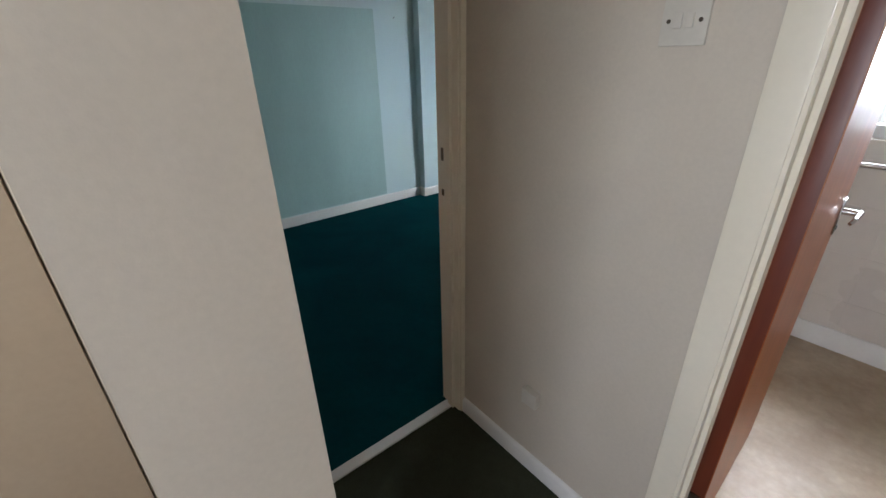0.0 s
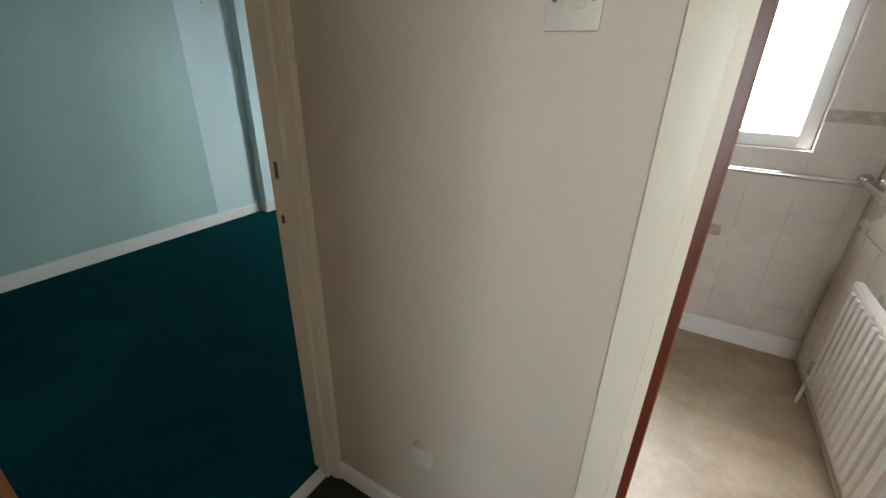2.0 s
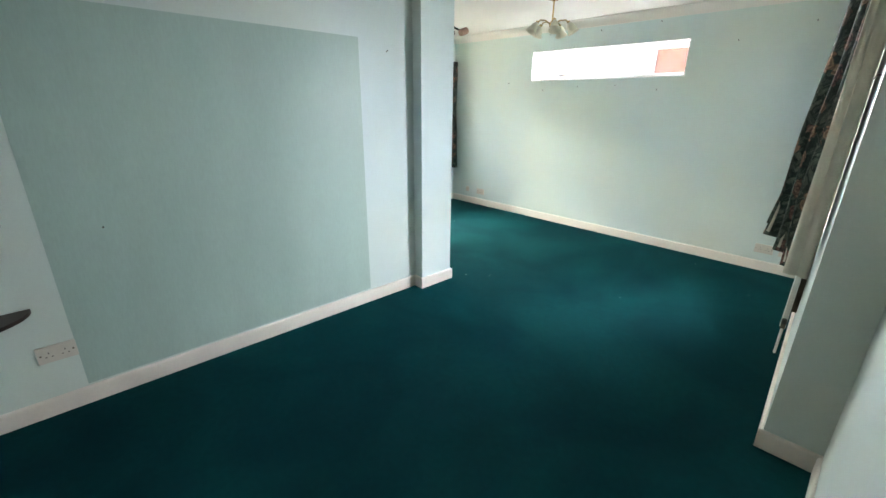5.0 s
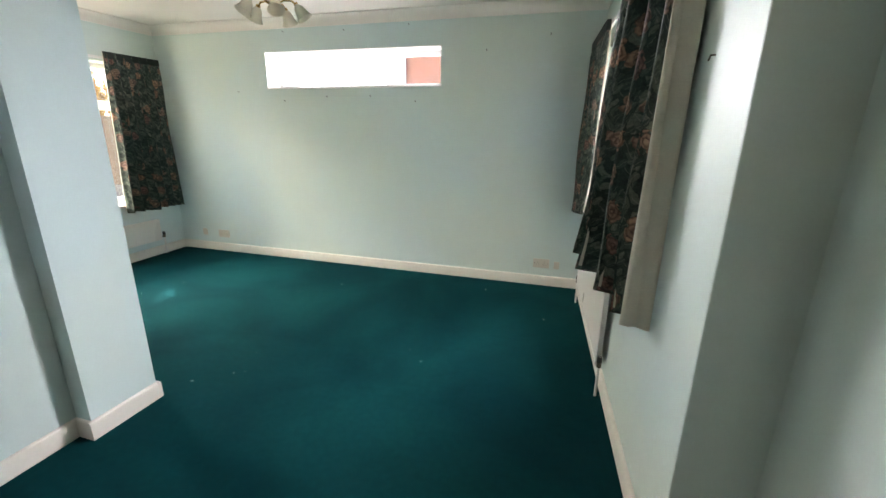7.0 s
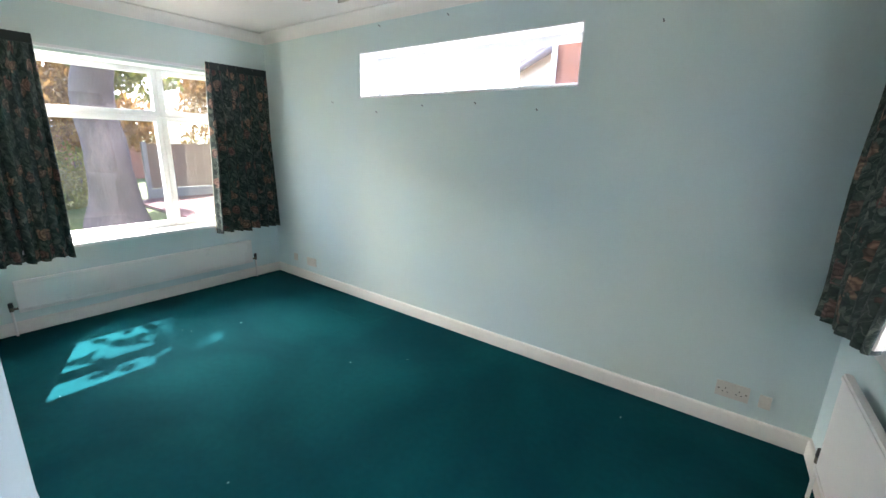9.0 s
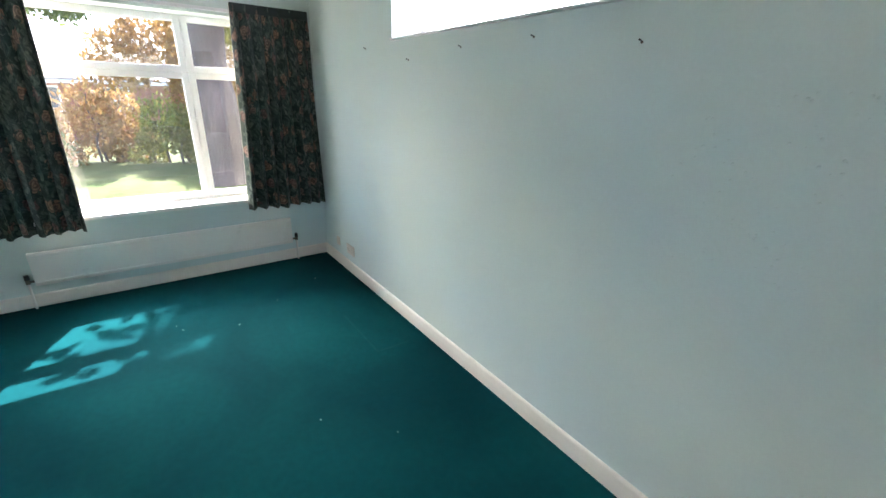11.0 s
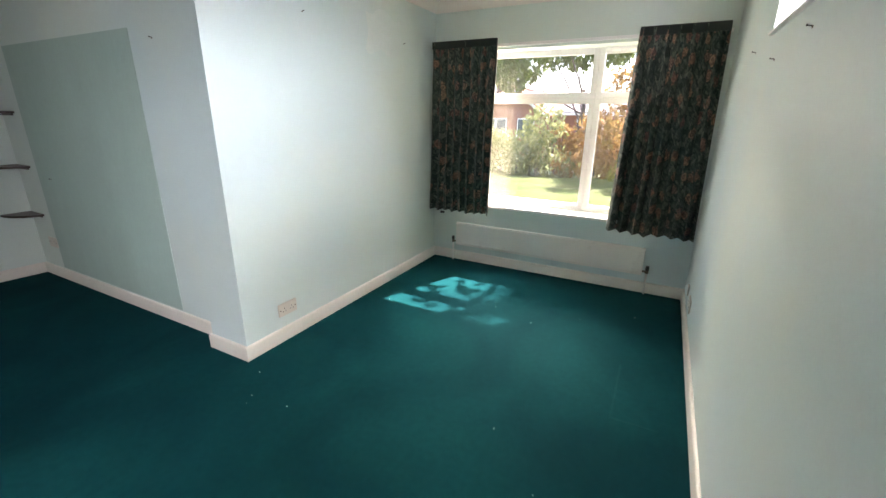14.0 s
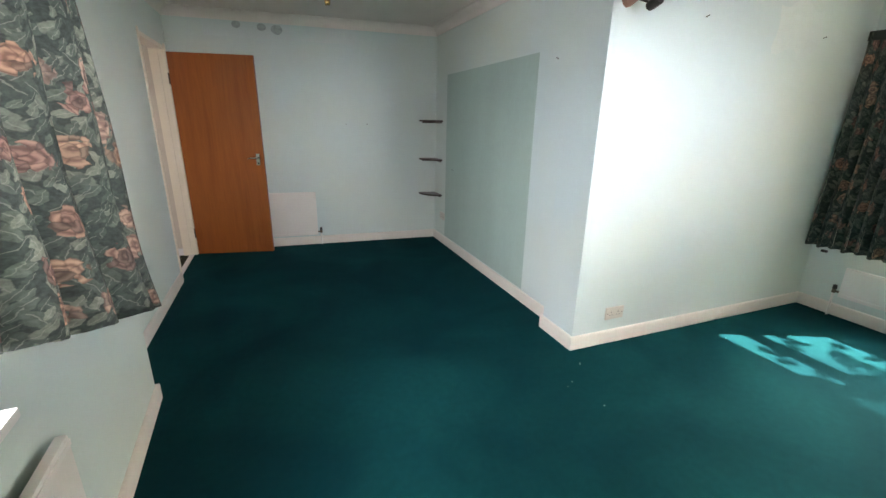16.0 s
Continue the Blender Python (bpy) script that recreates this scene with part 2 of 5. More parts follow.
STEEL = surface("tarnished_steel", (0.20, 0.17, 0.13), 0.4, 0.3, 20.0, 120, 0.1, metal=1.0)
BRASS = surface("brass", (0.62, 0.42, 0.16), 0.25, 0.2, 10.0, 90, 0.05, metal=1.0)
FLORAL = floral("dark_floral_cotton")
HEADING = surface("dark_green_heading", (0.035, 0.045, 0.038), 0.9, 0.3, 9.0, 120, 0.2)
LINING = surface("cream_lining_cloth", (0.72, 0.66, 0.54), 0.9, 0.14, 3.0, 200, 0.2)
NET = surface("white_net_cloth", (0.60, 0.56, 0.50), 0.9, 0.08, 6.0, 200, 0.2)
GLASS = clear_glass("window_glass")
FROSTED = clear_glass("obscure_glass", True)
VINYL = surface("mottled_vinyl", (0.52, 0.42, 0.30), 0.45, 0.25, 4.0, 30, 0.05, second=(0.38, 0.28, 0.18))
TILE = surface("cream_tile_glaze", (0.70, 0.635, 0.575), 0.3, 0.05, 0.7, 30, 0.04)
TILE_BORDER = surface("embossed_border_tile", (0.57, 0.49, 0.42), 0.25, 0.25, 30.0, 70, 0.6, 0.006)
GROUT = surface("tile_grout", (0.78, 0.72, 0.66), 0.9, 0.2, 8.0, 90, 0.3)

# ---- mesh helpers ----


def box(bm, x0, y0, z0, x1, y1, z1, bevel=0.0, m=None):
    lo = Vector((min(x0, x1), min(y0, y1), min(z0, z1)))
    hi = Vector((max(x0, x1), max(y0, y1), max(z0, z1)))
    size = hi - lo
    made = bmesh.ops.create_cube(bm, size=1.0, matrix=Matrix.Translation((lo + hi) / 2) @ Matrix.Diagonal((*size, 1)))
    vs = made["verts"]
    if bevel:
        es = list({e for v in vs for e in v.link_edges})
        out = bmesh.ops.bevel(bm, geom=es, offset=min(bevel, min(size) * 0.45), segments=2, affect="EDGES", profile=0.7)
        vs = list({v for f in out["faces"] for v in f.verts} | {v for v in vs if v.is_valid})
    if m is not None:
        bmesh.ops.transform(bm, matrix=m, verts=[v for v in vs if v.is_valid])
    return vs


def tube(bm, a, b, r0, r1=None, segs=16, caps=True):
    a, b = Vector(a), Vector(b)
    way = b - a
    m = Matrix.Translation((a + b) / 2) @ way.to_track_quat("Z", "Y").to_matrix().to_4x4()
    return bmesh.ops.create_cone(bm, cap_ends=caps, segments=segs, radius1=r0, radius2=r0 if r1 is None else r1, depth=way.length, matrix=m)["verts"]


def lathe(bm, profile, centre=(0, 0, 0), segs=24, m=None):
    """Turns a profile of (radius, height) round the z axis."""
    rings = []
    for r, z in profile:
        ring = []
        for i in range(segs):
            a = 2 * math.pi * i / segs
            v = Vector((r * math.cos(a), r * math.sin(a), z))
            ring.append(bm.verts.new((m @ v if m is not None else v) + Vector(centre)))
        rings.append(ring)
    for p, q in zip(rings, rings[1:]):
        for i in range(segs):
            j = (i + 1) % segs
            bm.faces.new((p[i], p[j], q[j], q[i]))


def smooth(ob, angle=40):
    me = ob.data
    for poly in me.polygons:
        poly.use_smooth = True
    me.set_sharp_from_angle(angle=radians(angle))
    return ob


def part(name, bm, material, parent=None, label=""):
    """Links a bmesh as one mesh object, at top level or under a thing or part."""
    bmesh.ops.recalc_face_normals(bm, faces=bm.faces)
    me = bpy.data.meshes.new(name)
    bm.to_mesh(me)
    bm.free()
    me.materials.append(material)
    ob = new(name, me)
    if parent is not None:
        ob.parent = parent
        ob.matrix_parent_inverse = parent.matrix_basis.inverted()
    if label:
        ob["label"] = label
    return smooth(ob)


def boxes(name, rows, material, parent=None, label="", bevel=0.0, m=None):
    bm = bmesh.new()
    for r in rows:
        box(bm, *r, bevel=bevel, m=m)
    return part(name, bm, material, parent, label)


def thing(name, at, label, category, group="", kind=""):
    ob = new(name)
    ob.matrix_basis = Matrix.Translation(at)
    ob.empty_display_size = 0.1
    return tagged(ob, label, category, group, kind)


def along(p0, p1):
    """A frame whose x runs from p0 to p1 on the floor; its y points to the left of that."""
    d = Vector((p1[0] - p0[0], p1[1] - p0[1], 0))
    return Matrix.Translation((p0[0], p0[1], 0)) @ Matrix.Rotation(math.atan2(d.y, d.x), 4, "Z"), d.length


def wall(name, p0, p1, thick, material, holes=(), z0=-0.05, z1=2.42, ext=(0, 0), label="painted plaster wall"):
    """A wall whose face runs from p0 to p1, with the room on its left and the thickness on its right."""
    m, n = along(p0, p1)
    bm = bmesh.new()
    s = -ext[0]
    for a, b, lo, hi in sorted(holes):
        box(bm, s, 0, z0, a, -thick, z1, m=m)
        if lo > z0:
            box(bm, a, 0, z0, b, -thick, lo, m=m)
        if hi < z1:
            box(bm, a, 0, hi, b, -thick, z1, m=m)
        s = b
    box(bm, s, 0, z0, n + ext[1], -thick, z1, m=m)
    return tagged(part(name, bm, material), label, "wall", kind="structure")


def skirting(p0, p1, material, height=0.093, thick=0.016, ext=(0, 0), label="white painted skirting board"):
    m, n = along(p0, p1)
    bm = bmesh.new()
    prof = [(0, 0), (thick, 0), (thick, height - 0.012), (thick - 0.004, height - 0.004), (thick - 0.009, height), (0, height)]
    ends = []
    for s, e in ((0 - ext[0], 0), (n + ext[1], 1)):
        ends.append([bm.verts.new(m @ Vector((s, y + 0.0005, z))) for y, z in prof])
    for i in range(len(prof)):
        j = (i + 1) % len(prof)
        bm.faces.new((ends[0][i], ends[0][j], ends[1][j], ends[1][i]))
    bm.faces.new(ends[0])
    bm.faces.new(ends[1][::-1])
    return tagged(part("baseboard", bm, material), label, "skirting board", kind="structure")


def coving(p0, p1, top, size=0.085, ext=(0, 0)):
    m, n = along(p0, p1)
    bm = bmesh.new()
    prof = [(0, 0), (0, -size), (0.008, -size)]
    prof += [(size - (size - 0.008) * math.cos(a), -size + (size - 0.008) * math.sin(a)) for a in [math.pi / 2 * k / 6 for k in range(1, 6)]]
    prof += [(size, -0.008), (size, 0)]
    ends = [[bm.verts.new(m @ Vector((s, y + 0.0005, top - 0.001 + z))) for y, z in prof] for s in (-ext[0], n + ext[1])]
    for i in range(len(prof)):
        j = (i + 1) % len(prof)
        bm.faces.new((ends[0][i], ends[0][j], ends[1][j], ends[1][i]))
    return tagged(part("trim", bm, CEIL), "curved plaster coving along the ceiling", "coving", kind="structure")


# ---- bedroom shell ----
H = 2.40
A, B, C = (-0.014, -0.014), (2.665, -0.205), (2.665, 2.565)
D, E_, F = (2.455, 2.565), (2.295, 5.24), (-2.256, 5.235)
G, K, L, M = (-2.256, 2.868), (0.080, 2.868), (0.080, 2.545), (-0.014, 2.545)
DOOR_Y0, DOOR_Y1, DOOR_H = -0.065, 0.720, 2.005     # clear opening of the bedroom door
WIN_W = (3.20, 4.90, 0.58, 1.985)                   # y0, y1, z0, z1 of the garden window
WIN_N = (-0.875, 0.955, 1.77, 2.115)                # x0, x1, z0, z1 of the high window
WIN_E = (3.72, 4.95, 0.76, 2.0)                     # distance along the wall


def flat(name, poly, z0, z1, material, label, category):
    bm = bmesh.new()
    lo = [bm.verts.new((x, y, z0)) for x, y in poly]
    hi = [bm.verts.new((x, y, z1)) for x, y in poly]
    bm.faces.new(lo[::-1])
    bm.faces.new(hi)
    for i in range(len(poly)):
        j = (i + 1) % len(poly)
        bm.faces.new((lo[i], lo[j], hi[j], hi[i]))
    return tagged(part(name, bm, material), label, category, kind="structure")


flat("floor", [(-0.014, -0.09), (2.70, -0.28), (2.70, 2.58), (2.5, 2.58), (2.4, 5.3), (-2.4, 5.3), (-2.4, 2.80), (-0.014, 2.80)], -0.12, 0.0, CARPET,
     "dark teal cut-pile carpet with brushed patches", "carpet")
flat("ceiling", [(-2.75, -0.5), (2.72, -0.5), (2.72, 2.87), (2.75, 2.87), (2.75, 5.65), (-2.75, 5.65)], H, H + 0.12, CEIL, "off-white painted ceiling", "ceiling")

wall("wall_south", A, B, 0.12, TEAL, ext=(0.12, 0.06))
# the door wall has a bedroom skin and a hall skin
wall("wall_door_side", B, C, 0.065, TEAL, holes=[(DOOR_Y0 - 0.03 - B[1], DOOR_Y1 + 0.03 - B[1], -0.05, DOOR_H + 0.03)])
wall("wall_step", C, D, 0.05, TEAL, ext=(0, -0.001))
EN, EL = along(D, E_)
wall("wall_east", D, E_, 0.30, TEAL, holes=[(WIN_E[0] - D[1], WIN_E[1] - D[1], WIN_E[2], WIN_E[3])], ext=(-0.004, 0.3))
wall("wall_north", E_, F, 0.30, TEAL, holes=[(E_[0] - WIN_N[1], E_[0] - WIN_N[0], WIN_N[2], WIN_N[3])], ext=(-0.001, 0.30))
wall("wall_west", F, G, 0.28, TEAL, holes=[(F[1] - WIN_W[1], F[1] - WIN_W[0], WIN_W[2], WIN_W[3])], ext=(-0.001, 0.3))
wall("wall_alcove", G, K, 0.30, TEAL, ext=(-0.001, -0.002))
bm = bmesh.new()
box(bm, -0.10, 2.545, -0.05, 0.080, 2.8685, 2.42)
tagged(part("pillar", bm, TEAL), "pale teal pilaster at the end of the green wall", "wall", kind="structure")
wall("wall_green", M, A, 0.12, TEAL, ext=(-0.001, -0.001))

for p, q, e in ((A, (1.9, A[1] + (1.9 - A[0]) * (B[1] - A[1]) / (B[0] - A[0])), (-0.017, 0)), ((1.9, A[1] + (1.9 - A[0]) * (B[1] - A[1]) / (B[0] - A[0])), B, (0, -0.017)),
                ((C[0], DOOR_Y1 + 0.035), C, (0, -0.017)), (C, D, (0, 0.0165)), (D, E_, (0, -0.017)),
                (E_, F, (0, -0.017)), (F, G, (0, -0.017)), (G, K, (0, 0.0165)), (K, L, (0, 0.0165)), (L, M, (0, -0.0005)), (M, A, (0, 0))):
    skirting(p, q, CREAM, ext=e)
for p, q in ((A, B), (B, C), (C, D), (D, E_), (E_, F), (F, G), (G, K), (K, L), (L, M), (M, A)):
    coving(p, q, H)

# patches of other paint, a skin thicker than the wall
bm = bmesh.new()
box(bm, -0.0145, 0.35, 0.104, -0.0115, 2.085, 1.888)
tagged(part("trim", bm, TEAL_PATCH), "rectangle of older green paint on the wall", "paint", kind="structure")
SN, SL = along(A, B)
bm = bmesh.new()
box(bm, 0.9, 0.0005, 2.17, 2.35, 0.003, 2.318, m=SN)
tagged(part("trim", bm, PALE_PATCH), "pale patch of bare wall high above the door", "paint", kind="structure")
bm = bmesh.new()
bmesh.ops.create_grid(bm, x_segments=10, y_segments=4, size=0.5)
for v in bm.verts:
    n = noise.noise(v.co * 3.1)
    v.co = Vector((-1.42 + v.co.x * 0.46 * (1 + 0.3 * n), 2.8705, 2.02 + v.co.y * (0.26 + 0.12 * n)))
tagged(part("trim", bm, PALE_PATCH), "pale unpainted patch high on the alcove wall", "paint", kind="structure")

# ---- hall and bathroom shell ----
HX, HY = 2.772, 0.745
BX, BY = 4.40, 2.555
BD0, BD1 = 3.655, 4.365
wall("wall_hall_west", (HX, HY + 0.1), (HX, -2.0), 0.042, BEIGE, holes=[(HY + 0.1 - DOOR_Y1 - 0.03, HY + 0.1 - DOOR_Y0 + 0.03, -0.05, DOOR_H + 0.03)], ext=(1.8, 0.1))
wall("wall_hall_north", (5.0, HY), (HX, HY), 0.05, BEIGE, holes=[(5.0 - BD1 - 0.03, 5.0 - BD0 + 0.03, -0.05, DOOR_H + 0.03)], ext=(0, -0.001))
wall("wall_bath_south", (HX, HY + 0.1), (5.0, HY + 0.1), 0.049, BEIGE, holes=[(BD0 - 0.03 - HX, BD1 + 0.03 - HX, -0.05, DOOR_H + 0.03)], ext=(-0.001, 0))
# unseen end wall; its opening is added for the hall lamp
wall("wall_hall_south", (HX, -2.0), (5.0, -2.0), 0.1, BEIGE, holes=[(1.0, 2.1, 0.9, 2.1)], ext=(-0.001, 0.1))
wall("wall_hall_east", (5.0, -2.0), (5.0, HY), 0.1, BEIGE, ext=(-0.001, 0.1))
wall("wall_lobby", (HX, -0.100), (3.49, -0.100), 0.15, BEIGE, ext=(-0.001, 0))
flat("floor_hall", [(2.70, -2.1), (5.1, -2.1), (5.1, 0.794), (2.70, 0.794)], -0.12, -0.004, HALL_CARPET, "worn olive-brown hall carpet", "carpet")
flat("floor_bath", [(2.78, 0.796), (4.5, 0.796), (4.5, 2.6), (2.78, 2.6)], -0.12, -0.002, VINYL, "mottled beige sheet vinyl floor", "vinyl floor")
flat("ceiling_hall", [(2.73, -2.1), (5.1, -2.1), (5.1, 2.86), (2.73, 2.86)], H, H + 0.12, CEIL, "off-white painted hall ceiling", "ceiling")
bath_east = wall("wall_bath_east", (BX, 0.846), (BX, BY), 0.1, GROUT, ext=(0, 0.1), label="cream tiled bathroom wall")
bath_north = wall("wall_bath_north", (BX, BY), (HX, BY), 0.29, GROUT, holes=[(0.27, 1.0, 1.09, 2.10)], ext=(-0.001, -0.001), label="cream tiled bathroom wall with a window")
skirting((BX, BY - 0.012), (HX, BY - 0.012), WHITE, 0.115, 0.016)
skirting((BD0 - 0.075, HY), (HX, HY), WHITE, 0.075, 0.014)
skirting((HX, -0.252), (HX, -2.0), WHITE, 0.075, 0.014)
skirting((HX + 0.017, -0.100), (3.49, -0.100), WHITE, 0.075, 0.014)

# ---- doors ----


def lever(parent, m, side):
    """Chrome lever handle on a plate, at the origin of m, on the side of +y or -y."""
    bm = bmesh.new()
    box(bm, -0.018, 0, -0.055, 0.018, side * 0.006, 0.06, 0.002, m)
    plate = part("handle_plate", bm, CHROME, parent, "chrome handle plate")
    bm = bmesh.new()
    tube(bm, m @ Vector((0, side * 0.005, 0.02)), m @ Vector((0, side * 0.045, 0.02)), 0.010)
    tube(bm, m @ Vector((0.006, side * 0.045, 0.02)), m @ Vector((-0.07, side * 0.042, 0.018)), 0.010, 0.007)
    tube(bm, m @ Vector((-0.07, side * 0.042, 0.018)), m @ Vector((-0.09, side * 0.036, 0.010)), 0.007, 0.005)
    part("lever", bm, CHROME, plate, "chrome lever")
    bm = bmesh.new()
    tube(bm, m @ Vector((0, side * 0.006, -0.035)), m @ Vector((0, side * 0.008, -0.035)), 0.008)
    part("keyhole", bm, DARK, plate)


def door_leaf(name, hinge, angle, width, height, flip, label):
    """A flush veneered leaf that runs from its hinge along angle; flip: the side of its thickness."""
    top = thing(name, (hinge[0], hinge[1], 0), label, "door", kind="structure")
    m = Matrix.Translation((hinge[0], hinge[1], 0)) @ Matrix.Rotation(radians(angle), 4, "Z")
    t = 0.040 * flip
    bm = bmesh.new()
    box(bm, 0.004, t * 0.06, 0.012, width - 0.004, t * 0.94, height, 0.0015, m)
    part("core", bm, DOOR_EDGE, top, "dark red-brown timber edge")
    for side, y0, y1 in (("face", 0, t * 0.06), ("face", t * 0.94, t)):
        bm = bmesh.new()
        box(bm, 0.003, y0, 0.012, width - 0.003, y1, height, 0.0, m)
        part(side, bm, DOOR_WOOD, top, "orange-brown veneer face")
    for side, y in ((1, max(0, t)), (-1, min(0, t))):
        lever(top, m @ Matrix.Translation((width - 0.058, y, 1.0)), side)
    for z in (0.24, 1.75):
        bm = bmesh.new()
        box(bm, -0.003, t * 0.05, z - 0.05, 0.0035, t * 0.95, z + 0.05, 0.001, m)
        tube(bm, m @ Vector((-0.004, 0, z - 0.05)), m @ Vector((-0.004, 0, z + 0.05)), 0.006)
        part("hinge", bm, STEEL, top, "tarnished steel hinge")
    return top


door_leaf("door_1", (2.648, -0.056), 169.7, 0.762, 1.985, 1, "orange-brown veneered flush door standing wide open")
door_leaf("door_2", (BD0 + 0.001, HY + 0.115), 92.5, 0.70, 1.985, -1, "orange-brown veneered flush door opened into the bathroom")

frame_1 = thing("door_frame", (2.73, 0.32, 0), "cream painted door frame of the bedroom", "door frame", kind="structure")
for y0, y1 in ((DOOR_Y0 - 0.03, DOOR_Y0), (DOOR_Y1, DOOR_Y1 + 0.03)):
    boxes("lining", [(2.662, y0, 0, HX + 0.003, y1, DOOR_H + 0.03)], FRAME_CREAM, frame_1)
boxes("lining", [(2.662, DOOR_Y0 + 0.0005, DOOR_H, HX + 0.003, DOOR_Y1 - 0.0005, DOOR_H + 0.03)], FRAME_CREAM, frame_1)
for y in (DOOR_Y0 + 0.001, DOOR_Y1 - 0.013):
    boxes("door_stop", [(2.712, y, 0, 2.745, y + 0.012, DOOR_H - 0.001)], FRAME_CREAM, frame_1)
for y0, y1 in ((DOOR_Y0 - 0.0225, DOOR_Y0 - 0.003), (DOOR_Y1 + 0.003, DOOR_Y1 + 0.0245)):
    boxes("architrave", [(HX + 0.0005, y0, 0, HX + 0.016, y1, DOOR_H + 0.068)], FRAME_CREAM, frame_1, bevel=0.005)
boxes("architrave", [(HX + 0.0005, DOOR_Y0 - 0.003, DOOR_H + 0.008, HX + 0.010, DOOR_Y1 + 0.003, DOOR_H + 0.068)], FRAME_CREAM, frame_1, bevel=0.005)
for y0, y1 in ((DOOR_Y0 - 0.055, DOOR_Y0 - 0.006), (DOOR_Y1 + 0.006, DOOR_Y1 + 0.034)):
    boxes("architrave", [(2.653, y0, 0, 2.6645, y1, DOOR_H + 0.05)], FRAME_CREAM, frame_1, bevel=0.003)
for z, h in ((1.16, 0.023), (1.02, 0.012)):
    boxes("strike_plate", [(2.683, DOOR_Y1 - 0.0015, z - h, 2.704, DOOR_Y1 + 0.001, z + h)], STEEL, frame_1, "dark metal strike plate")
bm = bmesh.new()
box(bm, 2.690, DOOR_Y0, -0.003, 2.735, DOOR_Y1, 0.008, 0.003)
part("threshold_strip", bm, WHITE, frame_1, "pale worn threshold strip")

frame_2 = thing("door_frame", ((BD0 + BD1) / 2, HY + 0.05, 0), "cream painted door frame of the bathroom", "door frame", kind="structure")
for x0, x1 in ((BD0 - 0.03, BD0), (BD1, BD1 + 0.03)):
    boxes("lining", [(x0, HY - 0.003, 0, x1, HY + 0.103, DOOR_H + 0.03)], FRAME_CREAM, frame_2)
boxes("lining", [(BD0 + 0.0005, HY - 0.003, DOOR_H, BD1 - 0.0005, HY + 0.103, DOOR_H + 0.03)], FRAME_CREAM, frame_2)
boxes("door_stop", [(BD0 + 0.001, HY + 0.02, 0, BD0 + 0.013, HY + 0.055, DOOR_H - 0.001)], FRAME_CREAM, frame_2)
boxes("door_stop", [(BD1 - 0.013, HY + 0.02, 0, BD1 - 0.001, HY + 0.055, DOOR_H - 0.001)], FRAME_CREAM, frame_2)
for x0, x1 in ((BD0 - 0.072, BD0 - 0.008), (BD1 + 0.008, BD1 + 0.072)):
    boxes("architrave", [(x0, HY - 0.008, 0, x1, HY - 0.0005, DOOR_H + 0.07)], FRAME_CREAM, frame_2, bevel=0.0035)
boxes("architrave", [(BD0 - 0.008, HY - 0.008, DOOR_H + 0.008, BD1 + 0.008, HY - 0.0005, DOOR_H + 0.07)], FRAME_CREAM, frame_2, bevel=0.0035)

# added closed door along the hall; its tan holds the shaded tone there
TAN = surface("tan_door_tone", (0.46, 0.36, 0.25), 0.45, 0.08, 1.5, 60, 0.08)
added_door = thing("added_door", (2.785, -0.74, 0), "tan flush door, closed, added in the hall", "door", kind="structure")
boxes("leaf", [(2.773, -1.12, 0.012, 2.797, -0.36, 1.98)], TAN, added_door, bevel=0.002)
for r in ((2.773, -0.357, 0.0, 2.791, -0.305, 2.03), (2.773, -1.175, 0.0, 2.791, -1.123, 2.03), (2.773, -1.122, 1.984, 2.791, -0.358, 2.03)):
    boxes("architrave", [r], FRAME_CREAM, added_door, "cream painted surround", bevel=0.004)

# ---- windows ----


def pane(parent, m, x0, z0, x1, z1, material=GLASS, y=0.0):
    bm = bmesh.new()
    box(bm, x0, y - 0.003, z0, x1, y + 0.003, z1, m=m)
    ob = part("pane", bm, material, parent)
    ob.visible_shadow = False
    return ob


def bar(parent, m, x0, z0, x1, z1, name="window_frame", deep=0.035, y=0.0, bevel=0.005):
    bm = bmesh.new()
    box(bm, x0, y - deep, z0, x1, y + deep, z1, bevel, m)
    return part(name, bm, UPVC, parent)


def sash(parent, m, x0, z0, x1, z1, w=0.045, material=GLASS, y=0.0):
    """Four frame members, each its own part, round one pane."""
    bar(parent, m, x0, z0, x0 + w, z1, y=y)
    bar(parent, m, x1 - w, z0, x1, z1, y=y)
    bar(parent, m, x0 + w, z0, x1 - w, z0 + w, y=y)
    bar(parent, m, x0 + w, z1 - w, x1 - w, z1, y=y)
    pane(parent, m, x0 + w - 0.004, z0 + w - 0.004, x1 - w + 0.004, z1 - w + 0.004, material, y)


# garden window: wide light, narrow light, both with top lights
w1 = thing("window_1", (-2.48, 4.05, 0.58), "white plastic garden window with transom and mullion", "window", kind="structure")
m1 = Matrix.Translation((-2.47, 0, 0)) @ Matrix.Rotation(math.pi / 2, 4, "Z")
y0, y1, z0, z1 = WIN_W
ZS = z0 + 0.04
sash(w1, m1, y0, ZS, 4.315, 1.59)
sash(w1, m1, 4.317, ZS, y1, 1.59)
sash(w1, m1, y0, 1.592, 4.315, z1 - 0.002)
sash(w1, m1, 4.317, 1.592, y1, z1 - 0.002)
boxes("window_sill", [(-2.43, y0 + 0.001, z0 + 0.002, -2.2175, y1 - 0.001, z0 + 0.030)], WHITE, w1, "white painted sill board", bevel=0.006)
boxes("window_frame", [(-2.53, y0 + 0.001, z0 + 0.002, -2.4305, y1 - 0.001, ZS - 0.001)], UPVC, w1)
